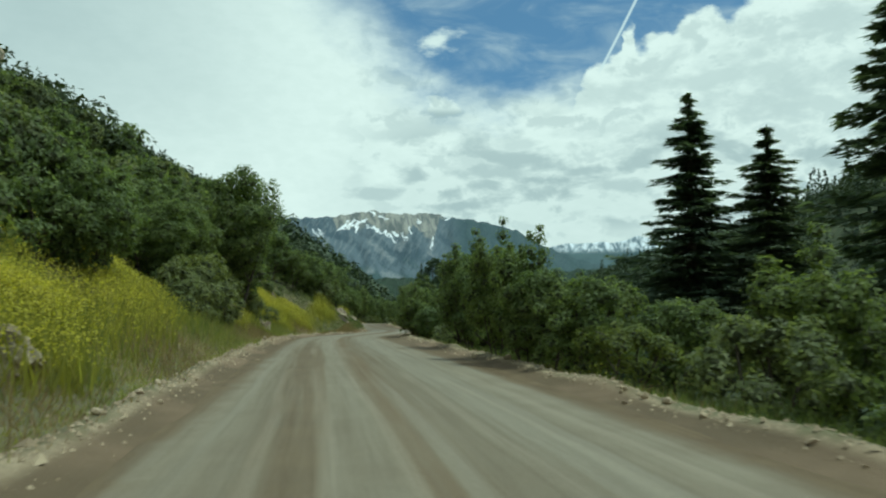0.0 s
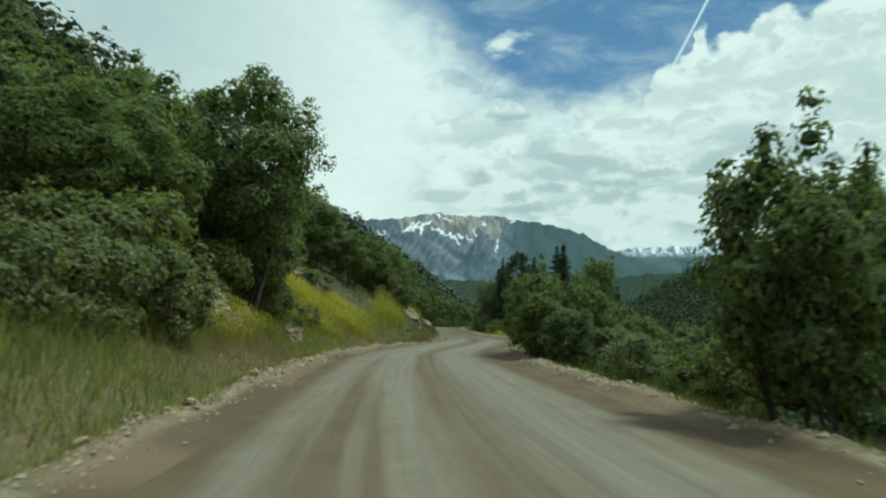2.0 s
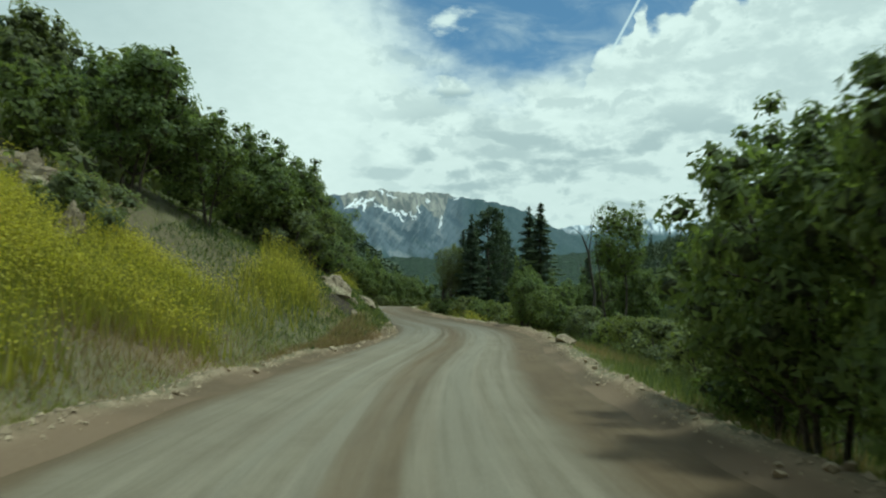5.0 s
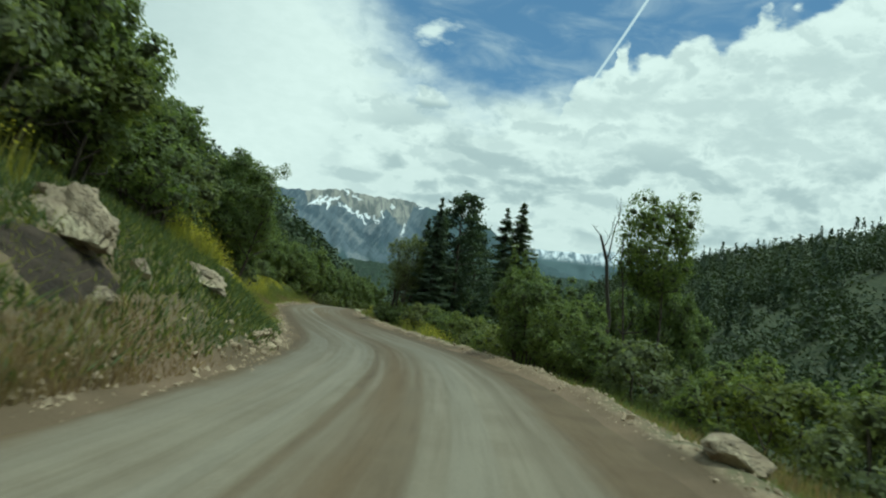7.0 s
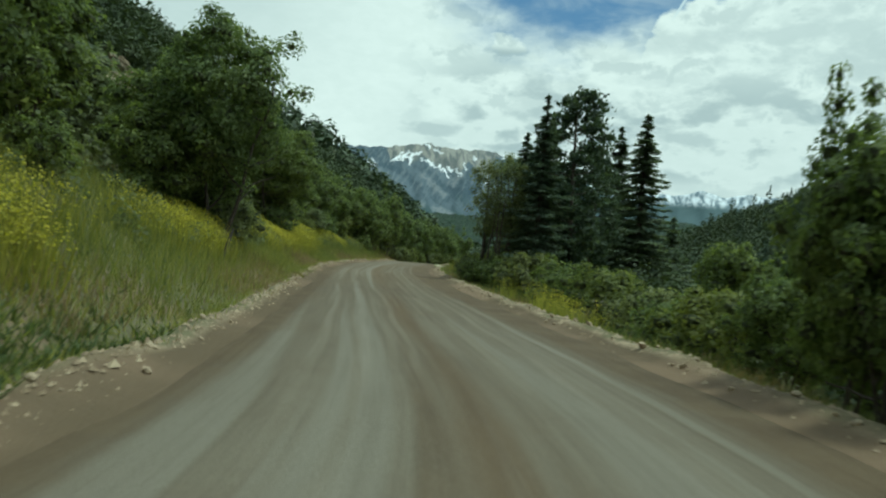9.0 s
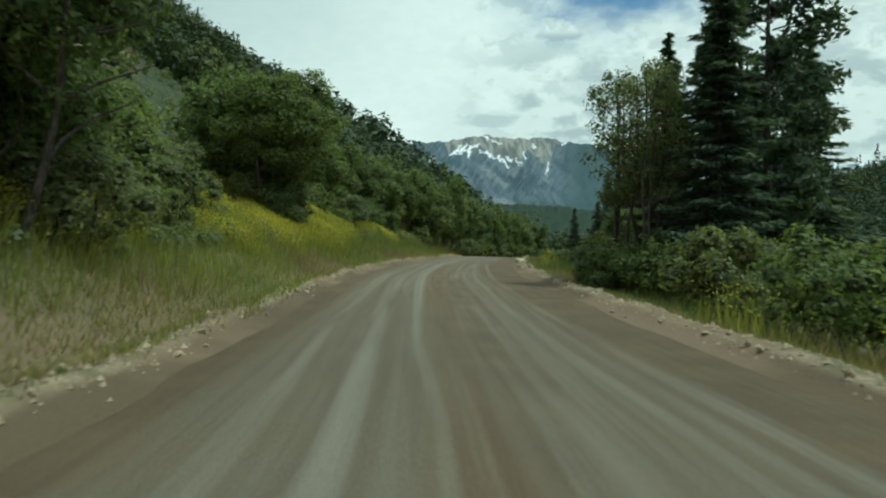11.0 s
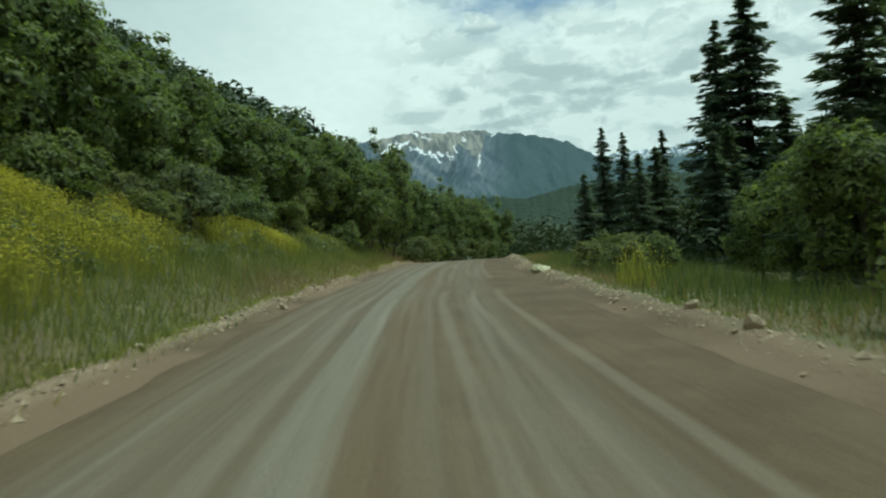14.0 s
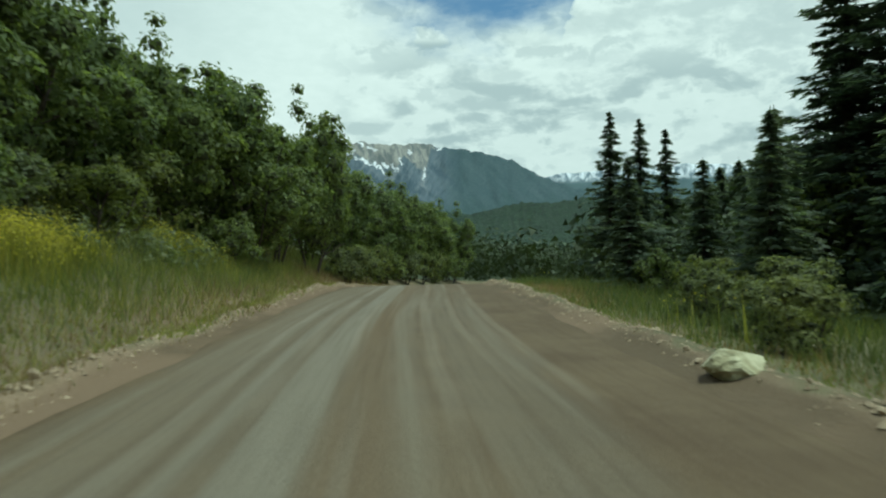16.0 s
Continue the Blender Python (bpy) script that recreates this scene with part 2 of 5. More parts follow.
def make_bark(g, b):
    p = g.coord("Object")
    n = g.noise(g.scaled(p, (9, 9, 2.2)), 2.0, 6, 0.65)
    c = g.mix(g.step(n, 0.35, 0.7), (0.045, 0.036, 0.028), (0.170, 0.140, 0.110))
    g.put(b.inputs["Base Color"], c)
    b.inputs["Roughness"].default_value = 0.9
    g.put(b.inputs["Normal"], g.bump(n, 0.8, 0.03))


BARK = material("bark", make_bark)


def make_shaded_twigs(g, b):
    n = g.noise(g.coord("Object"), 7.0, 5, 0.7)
    # inner leaves and twigs, with the shade inside a crown put into their colour
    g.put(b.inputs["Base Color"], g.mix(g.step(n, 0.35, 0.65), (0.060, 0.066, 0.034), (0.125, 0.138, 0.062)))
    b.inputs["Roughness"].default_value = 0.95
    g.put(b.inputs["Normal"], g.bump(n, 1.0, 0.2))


SHADED_TWIGS = material("shaded_twigs_and_inner_leaves", make_shaded_twigs)


def make_dead(g, b):
    n = g.noise(g.scaled(g.coord("Object"), (8, 8, 1.5)), 2.5, 5, 0.6)
    g.put(b.inputs["Base Color"], g.mix(n, (0.040, 0.034, 0.029), (0.135, 0.118, 0.098)))
    b.inputs["Roughness"].default_value = 0.85


DEADWOOD = material("dead_wood", make_dead)


def make_road(g, b):
    u, v, _ = g.xyz(g.coord("UV"))
    p = g.place()
    sway = g.math("MULTIPLY", g.math("SUBTRACT", g.noise(g.join(0.0, v, 0.0), 0.022, 2), 0.5), 1.6)
    uu = g.math("ADD", u, sway)
    broad = g.noise(g.join(uu, g.math("MULTIPLY", v, 0.012), 0.0), 0.75, 2)
    lane = g.noise(g.join(uu, g.math("MULTIPLY", v, 0.010), 7.0), 1.35, 2, 0.5)
    fine = g.noise(g.join(uu, g.math("MULTIPLY", v, 0.02), 3.0), 2.7, 3, 0.5)
    hair = g.noise(g.join(uu, g.math("MULTIPLY", v, 0.03), 9.0), 8.0, 2, 0.5)
    grain = g.noise(p, 22, 5, 0.7)
    stones = g.noise(p, 70, 3, 0.7)
    blot = g.noise(p, 0.8, 4, 0.6)
    along = g.noise(g.join(0.0, v, 2.0), 0.07, 3, 0.6)
    packed = g.mix(g.step(broad, 0.35, 0.65), (0.184, 0.153, 0.105), (0.244, 0.211, 0.151))
    packed = g.mix(g.step(blot, 0.35, 0.75, 0.0, 0.4), packed, (0.157, 0.122, 0.082))
    brown = g.mix(g.step(blot, 0.3, 0.7), (0.115, 0.078, 0.042), (0.154, 0.110, 0.061))
    # loose brown dirt thrown to both sides, wider on the downhill side
    stray = g.math("MULTIPLY", g.math("SUBTRACT", blot, 0.5), 0.55)
    wide_l = g.line(v, [(0, 3.0), (30, 2.6), (60, 2.85), (90, 2.95), (125, 2.5), (165, 2.95)])
    wide_r = g.line(v, [(0, 2.75), (35, 2.35), (50, 2.05), (75, 2.0), (100, 2.3), (125, 1.75), (145, 1.45), (172, 1.6)])
    over_l = g.math("ADD", g.math("SUBTRACT", g.math("MULTIPLY", u, -1.0), wide_l), stray)
    over_r = g.math("ADD", g.math("SUBTRACT", u, wide_r), stray)
    side = g.math("MAXIMUM", over_l, over_r)
    c = g.mix(g.step(side, -0.15, 0.45, 0.0, 0.95), packed, brown)
    c = g.mix(g.step(v, 84.0, 118.0, 0.0, 0.46), c, brown)
    c = g.mix(g.math("MULTIPLY", g.step(lane, 0.52, 0.66), 0.72), c, brown)
    crown = g.step(g.math("ABSOLUTE", g.math("ADD", uu, 0.35)), 0.50, 0.08)
    c = g.mix(g.math("MULTIPLY", crown, g.step(along, 0.3, 0.6, 0.25, 0.8)), c, (0.155, 0.106, 0.057))
    streak = g.math("MULTIPLY", g.step(fine, 0.50, 0.68), g.step(side, 0.5, -0.3))
    c = g.mix(g.math("MULTIPLY", streak, 0.28), c, (0.283, 0.252, 0.191))
    track = g.math("MULTIPLY", g.step(lane, 0.44, 0.36), g.step(side, 0.5, -0.2))
    c = g.mix(g.math("MULTIPLY", track, 0.6), c, (0.257, 0.230, 0.174))
    # narrow pale lines swept by the wheels
    lines = 0.0
    for at, w, turn in ((-2.15, 0.07, 1.0), (-1.45, 0.10, 4.0), (-0.70, 0.06, 2.0), (0.55, 0.09, 6.0), (1.25, 0.07, 3.0), (1.95, 0.08, 5.0)):
        drift = g.math("MULTIPLY", g.math("SUBTRACT", g.noise(g.join(turn, v, 0.0), 0.05, 2), 0.5), 0.9)
        near = g.step(g.math("ABSOLUTE", g.math("ADD", g.math("SUBTRACT", uu, at), drift)), w * 1.8, w * 0.4)
        lines = g.math("MAXIMUM", lines, g.math("MULTIPLY", near, g.step(g.noise(g.join(turn, v, 3.0), 0.09, 2), 0.42, 0.60)))
    c = g.mix(g.math("MULTIPLY", lines, 0.26), c, (0.348, 0.306, 0.231))
    c = g.mix(g.step(hair, 0.42, 0.72, 0.0, 0.38), c, g.mix(1.0, c, (0.70, 0.66, 0.62), "MULTIPLY"))
    c = g.mix(g.step(grain, 0.3, 0.75, 0.0, 0.4), c, g.mix(1.0, c, (0.66, 0.64, 0.62), "MULTIPLY"))
    c = g.mix(g.step(stones, 0.62, 0.72, 0.0, 0.5), c, (0.348, 0.313, 0.252))
    # the further stretch is darker, most of all from 98 to 118 m
    c = g.mix(g.math("MULTIPLY", g.step(v, 76.0, 98.0), g.step(v, 118.0, 138.0, 1.0, 0.35)), c, g.mix(1.0, c, (0.82, 0.83, 0.85), "MULTIPLY"))
    g.put(b.inputs["Base Color"], c)
    b.inputs["Roughness"].default_value = 0.88
    g.put(b.inputs["Normal"], g.bump(g.math("ADD", g.math("ADD", grain, g.math("MULTIPLY", stones, 0.4)), g.math("MULTIPLY", lane, 0.8)), 0.5, 0.03))


ROAD = material("packed_dirt", make_road)


def make_ground(g, b):
    u, v, _ = g.xyz(g.coord("UV"))       # metres from the road's middle, metres along it
    p = g.place()
    big = g.noise(p, 0.16, 4, 0.55)
    mid = g.noise(p, 1.3, 5, 0.6)
    fine = g.noise(p, 14, 5, 0.7)
    green = g.mix(g.step(mid, 0.3, 0.7), (0.100, 0.092, 0.048), (0.165, 0.150, 0.080))
    green = g.mix(g.step(big, 0.45, 0.7), green, (0.135, 0.110, 0.062))
    soil = g.mix(g.step(fine, 0.3, 0.7), (0.270, 0.205, 0.130), (0.430, 0.345, 0.228))
    loose = g.math("MULTIPLY", g.math("MULTIPLY", g.step(v, 128.0, 140.0), g.step(u, 0.0, 1.0)), g.step(mid, 0.35, 0.65, 0.9, 0.3))
    soil = g.mix(loose, soil, (0.165, 0.118, 0.072))
    beyond = g.math("ADD", g.math("ABSOLUTE", u), g.math("MULTIPLY", g.math("SUBTRACT", mid, 0.5), 1.1))
    bank = g.math("MULTIPLY", g.math("MULTIPLY", g.step(v, 74.0, 80.0), g.step(v, 102.0, 96.0)), g.step(u, 0.0, -1.0))
    beyond = g.math("MULTIPLY_ADD", bank, 0.05, beyond)
    c = g.mix(g.step(beyond, 3.78, 4.08), soil, green)
    # loose reddish dirt next to the packed lane
    c = g.mix(g.step(g.math("MULTIPLY_ADD", bank, -0.34, g.math("ABSOLUTE", u)), 3.98, 3.72), c, (0.122, 0.088, 0.052))
    dry = g.math("MULTIPLY", g.step(beyond, 6.6, 5.0), g.step(big, 0.42, 0.6))
    c = g.mix(g.math("MULTIPLY", dry, 0.6), c, (0.240, 0.165, 0.105))
    # duff and low scrub on the slopes
    far = g.step(g.math("ABSOLUTE", u), 12.0, 20.0)
    c = g.mix(far, c, g.mix(g.step(mid, 0.35, 0.7), (0.032, 0.048, 0.022), (0.085, 0.090, 0.045)))
    # bare rock faces high up
    rocky = g.math("MULTIPLY", g.step(big, 0.60, 0.66), g.step(u, -45.0, -70.0))
    c = g.mix(rocky, c, g.mix(mid, (0.22, 0.18, 0.13), (0.42, 0.36, 0.27)))
    g.put(b.inputs["Base Color"], c)
    b.inputs["Roughness"].default_value = 0.95
    g.put(b.inputs["Normal"], g.bump(g.math("ADD", fine, mid), 0.6, 0.06))


GROUND = material("verge_soil", make_ground)


def make_stone(g, b):
    p = g.coord("Object")
    n = g.noise(p, 2.2, 6, 0.62)
    f = g.noise(p, 16, 5, 0.7)
    patch = g.noise(p, 1.1, 3, 0.55)
    bed = g.noise(g.scaled(p, (1.0, 1.0, 5.0)), 2.4, 5, 0.6, 0.6)
    c = g.mix(g.step(n, 0.35, 0.68), (0.240, 0.185, 0.122), (0.450, 0.368, 0.245))
    c = g.mix(g.step(patch, 0.52, 0.66, 0.0, 0.7), c, (0.540, 0.475, 0.315))
    c = g.mix(g.step(bed, 0.56, 0.68, 0.0, 0.55), c, (0.160, 0.128, 0.096))
    c = g.mix(g.step(f, 0.54, 0.76, 0.0, 0.5), c, (0.135, 0.114, 0.088))
    c = g.mix(g.math("MULTIPLY", g.each(), 0.35), c, (0.330, 0.270, 0.200))
    seam = g.step(g.math("ABSOLUTE", g.math("SUBTRACT", bed, 0.5)), 0.022, 0.0)
    c = g.mix(g.math("MULTIPLY", seam, 0.6), c, (0.062, 0.046, 0.036))
    g.put(b.inputs["Base Color"], c)
    b.inputs["Roughness"].default_value = 0.92
    relief = g.math("SUBTRACT", g.math("ADD", n, g.math("MULTIPLY", f, 0.5)), g.math("MULTIPLY", seam, 0.5))
    g.put(b.inputs["Normal"], g.bump(relief, 0.8, 0.07))


STONE = material("sandstone", make_stone)


def make_pebble(g, b):
    f = g.noise(g.place(), 30, 4, 0.7)
    c = g.mix(g.island(), (0.255, 0.190, 0.120), (0.470, 0.375, 0.250))
    c = g.mix(g.math("MULTIPLY", g.each(), 0.4), c, (0.300, 0.230, 0.160))
    c = g.mix(g.step(f, 0.45, 0.75, 0.0, 0.5), c, (0.250, 0.205, 0.150))
    g.put(b.inputs["Base Color"], c)
    b.inputs["Roughness"].default_value = 0.92
    g.put(b.inputs["Normal"], g.bump(f, 0.5, 0.02))


PEBBLE = material("pale_broken_stone", make_pebble)


def make_shaded_earth(g, b):
    n = g.noise(g.coord("Object"), 3.0, 6, 0.7)
    # earth brown darkened to hold the shade of the hollow
    g.put(b.inputs["Base Color"], g.mix(g.step(n, 0.35, 0.7), (0.034, 0.026, 0.019), (0.075, 0.056, 0.039)))
    b.inputs["Roughness"].default_value = 0.97
    g.put(b.inputs["Normal"], g.bump(n, 1.0, 0.1))


SHADED_EARTH = material("shaded_bare_earth", make_shaded_earth)


def make_limestone(g, b):
    p = g.coord("Object")
    n, f = g.noise(p, 3.5, 6, 0.62), g.noise(p, 22, 4, 0.7)
    c = g.mix(g.step(n, 0.35, 0.65), (0.340, 0.310, 0.180), (0.590, 0.560, 0.370))
    c = g.mix(g.step(f, 0.55, 0.75, 0.0, 0.5), c, (0.300, 0.260, 0.160))
    g.put(b.inputs["Base Color"], c)
    b.inputs["Roughness"].default_value = 0.9
    g.put(b.inputs["Normal"], g.bump(g.math("ADD", n, g.math("MULTIPLY", f, 0.4)), 0.7, 0.05))


LIMESTONE = material("pale_limestone", make_limestone)


def make_mountain(g, b):
    u, h, _ = g.xyz(g.coord("UV"))       # azimuth in degrees, elevation in degrees
    at = g.join(u, h, 0.0)
    warp = g.math("MULTIPLY", g.math("SUBTRACT", g.noise(at, 3.0, 5, 0.6), 0.5), 0.9)
    warp2 = g.math("MULTIPLY", g.math("SUBTRACT", g.noise(g.join(u, h, 5.0), 3.0, 5, 0.6), 0.5), 0.9)
    uu, hh = g.math("ADD", u, warp), g.math("ADD", h, warp2)
    flow = g.noise(g.join(g.math("MULTIPLY_ADD", h, 0.8, u), g.math("MULTIPLY", h, 0.6), 0.0), 1.0, 5, 0.6, 0.5)
    rib = g.noise(g.join(g.math("MULTIPLY_ADD", h, 0.25, u), g.math("MULTIPLY", h, 0.4), 4.0), 2.6, 6, 0.62, 0.4)
    fine = g.noise(g.join(u, h, 1.0), 9.0, 5, 0.65)
    # blue-grey of rock and woods stands for the haze of distance
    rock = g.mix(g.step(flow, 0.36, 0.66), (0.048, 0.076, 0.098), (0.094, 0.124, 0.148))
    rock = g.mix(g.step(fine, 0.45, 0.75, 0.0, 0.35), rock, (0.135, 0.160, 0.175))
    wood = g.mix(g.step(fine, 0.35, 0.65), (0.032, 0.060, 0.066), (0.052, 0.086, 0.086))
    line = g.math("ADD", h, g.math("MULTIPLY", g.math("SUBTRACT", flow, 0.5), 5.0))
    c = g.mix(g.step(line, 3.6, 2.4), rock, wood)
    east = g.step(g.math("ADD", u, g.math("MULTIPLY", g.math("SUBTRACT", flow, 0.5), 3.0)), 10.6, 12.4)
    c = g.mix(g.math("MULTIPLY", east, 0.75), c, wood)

    def strokes(rows, lo, hi):
        d = 9.0
        for q in rows:
            d = g.math("MINIMUM", d, g.stroke(uu, hh, *q))
        return g.step(d, hi, lo)

    # washes of pale scree low on the face
    wash = strokes([(-0.1, 4.0, 0.9, 3.2), (0.9, 3.1, 1.7, 5.2), (4.5, 2.7, 5.1, 3.0), (6.0, 2.8, 7.4, 2.4), (4.9, 5.2, 6.7, 3.8), (9.6, 4.3, 9.8, 5.9), (7.2, 4.6, 7.8, 5.6), (-2.5, 5.2, -1.2, 4.4)], 0.02, 0.34)
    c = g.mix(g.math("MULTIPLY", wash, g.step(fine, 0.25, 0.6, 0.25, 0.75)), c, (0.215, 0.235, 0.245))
    # fine runs of scree and bare ground down the face
    run = g.noise(g.join(g.math("MULTIPLY_ADD", h, -0.55, u), g.math("MULTIPLY", h, 0.30), 6.0), 3.4, 6, 0.66, 0.5)
    bare = g.math("MULTIPLY", g.step(run, 0.50, 0.66), g.math("MULTIPLY", g.step(h, 2.6, 4.0), g.math("MULTIPLY", g.step(u, -4.0, 1.0), g.step(u, 12.5, 9.5))))
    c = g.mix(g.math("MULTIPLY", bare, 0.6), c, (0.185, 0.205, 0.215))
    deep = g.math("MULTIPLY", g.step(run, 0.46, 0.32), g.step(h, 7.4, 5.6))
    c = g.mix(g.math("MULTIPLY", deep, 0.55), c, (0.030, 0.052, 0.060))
    # pale cliffs under the summit, their foot a row of spurs
    foot = g.line(u, [(1.6, 8.0), (2.4, 6.2), (4.1, 6.0), (4.9, 6.5), (6.3, 5.7), (7.7, 5.5), (8.3, 6.5), (9.1, 5.7), (9.8, 5.3), (10.3, 7.0), (11.3, 7.0), (12.0, 9.0)])
    band = g.step(g.math("SUBTRACT", hh, foot), -0.12, 0.20)
    cliff = g.mix(g.step(rib, 0.38, 0.62), (0.105, 0.118, 0.118), (0.310, 0.302, 0.262))
    cliff = g.mix(g.step(fine, 0.40, 0.66, 0.0, 0.55), cliff, (0.150, 0.160, 0.158))
    c = g.mix(g.math("MULTIPLY", band, 0.92), c, cliff)
    # old snow in the gullies
    snow = strokes([(2.5, 6.05, 3.4, 6.4), (3.4, 6.4, 4.0, 6.4), (3.9, 5.95, 4.0, 6.7), (4.0, 6.5, 4.7, 6.9), (5.0, 7.5, 5.3, 7.3), (5.7, 7.1, 6.2, 6.9), (6.1, 6.0, 6.9, 5.2), (7.4, 5.8, 7.7, 5.4), (10.7, 6.9, 11.0, 6.95), (2.9, 6.3, 3.3, 6.7), (3.3, 6.2, 3.7, 6.8), (6.7, 5.9, 7.1, 5.6), (7.9, 6.3, 8.1, 5.9), (5.2, 6.3, 5.6, 6.0)], 0.03, 0.125)
    thin = strokes([(0.6, 6.0, 1.1, 5.5), (1.1, 6.0, 1.4, 5.5), (4.7, 6.4, 6.0, 5.8), (8.6, 6.8, 8.8, 6.6), (9.65, 4.7, 9.8, 5.6), (-2.0, 6.3, -1.6, 5.8)], 0.02, 0.10)
    c = g.mix(g.math("MULTIPLY", g.math("MAXIMUM", snow, g.math("MULTIPLY", thin, 0.8)), g.step(g.noise(g.join(u, h, 8.0), 4.0, 4, 0.6), 0.30, 0.44)), c, (0.74, 0.76, 0.78))
    g.put(b.inputs["Base Color"], c)
    b.inputs["Roughness"].default_value = 0.95


MOUNTAIN = material("hazy_mountain_rock_and_woods", make_mountain)


def make_snowrange(g, b):
    u, h, _ = g.xyz(g.coord("UV"))
    n = g.noise(g.join(u, g.math("MULTIPLY", h, 0.7), 0.0), 2.6, 6, 0.62, 0.5)
    # distance haze is mixed into these blue-grey tones as well
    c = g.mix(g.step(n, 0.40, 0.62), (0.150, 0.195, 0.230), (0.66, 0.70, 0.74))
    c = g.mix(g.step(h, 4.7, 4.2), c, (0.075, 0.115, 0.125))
    g.put(b.inputs["Base Color"], c)
    b.inputs["Roughness"].default_value = 0.9


SNOWRANGE = material("hazy_snow_streaked_range", make_snowrange)

# ---- the lie of the land ----
STEP_Y = [0, 8, 16, 24, 32, 40, 48, 56, 64, 72, 80, 88, 96, 104, 112, 120, 128, 136, 144, 152, 160, 168, 176, 184, 192, 200, 215, 235, 260, 320, 420, 700]
MID_X = [1.35, 1.55, 1.72, 1.86, 2.06, 2.38, 2.76, 3.36, 4.72, 6.73, 8.95, 10.82, 11.75, 12.08, 12.08, 12.04, 12.06, 12.2, 12.6, 13.32, 14.29, 15.45, 16.72, 18.04, 19.35, 20.9, 25.2, 33.6, 47, 86, 150, 320]
ROAD_Z = [-0.01, -0.02, -0.02, -0.06, -0.13, -0.22, -0.35, -0.52, -0.69, -0.85, -0.96, -1.05, -1.15, -1.28, -1.4, -1.47, -1.48, -1.5, -1.52, -1.58, -1.65, -1.76, -1.83, -1.86, -1.96, -2.40, -3.35, -4.55, -6.35, -10.4, -14, -17]
HALF = 3.58
_ty = np.arange(-400.0, 701.0, 1.0)
_tx = np.interp(_ty, STEP_Y, MID_X) + np.where(_ty < 0, _ty * 0.02, 0)
_tz = np.interp(_ty, STEP_Y, ROAD_Z)
_k = np.exp(-0.5 * (np.arange(-12, 13) / 4.0) ** 2)
_k /= _k.sum()
_tx = np.convolve(np.pad(_tx, 12, mode="reflect", reflect_type="odd"), _k, "valid")
_tz = np.convolve(np.pad(_tz, 12, mode="reflect", reflect_type="odd"), _k, "valid")


def mid(y):
    return np.interp(y, _ty, _tx)


def lie(y):
    """The line that the valley follows, where the road turns off past the crest."""
    return np.minimum(mid(y), np.interp(y, [190, 215, 235, 260, 320, 420, 700], [19.0, 22.74, 25.2, 28.6, 38, 56, 110]))


def road_z(y):
    return np.interp(y, _ty, _tz)


def ease(x, lo, hi):
    t = np.clip((x - lo) / (hi - lo), 0, 1)
    return t * t * (3 - 2 * t)


def wobble(x, y, size, seed=0.0):
    """Smooth unevenness, -1 to 1."""
    a = np.sin(x / size + 1.7 * np.sin(y / size * 0.83 + seed) + seed * 2.1)
    b = np.sin(y / size * 1.13 - 1.3 * np.sin(x / size * 0.71 + seed * 1.7) + seed)
    return 0.5 * (a + b)


def nip(y):
    """How far the foot of the cut bank reaches into the road."""
    return 0.42 * ease(y, 72, 78) * (1 - ease(y, 91, 98))


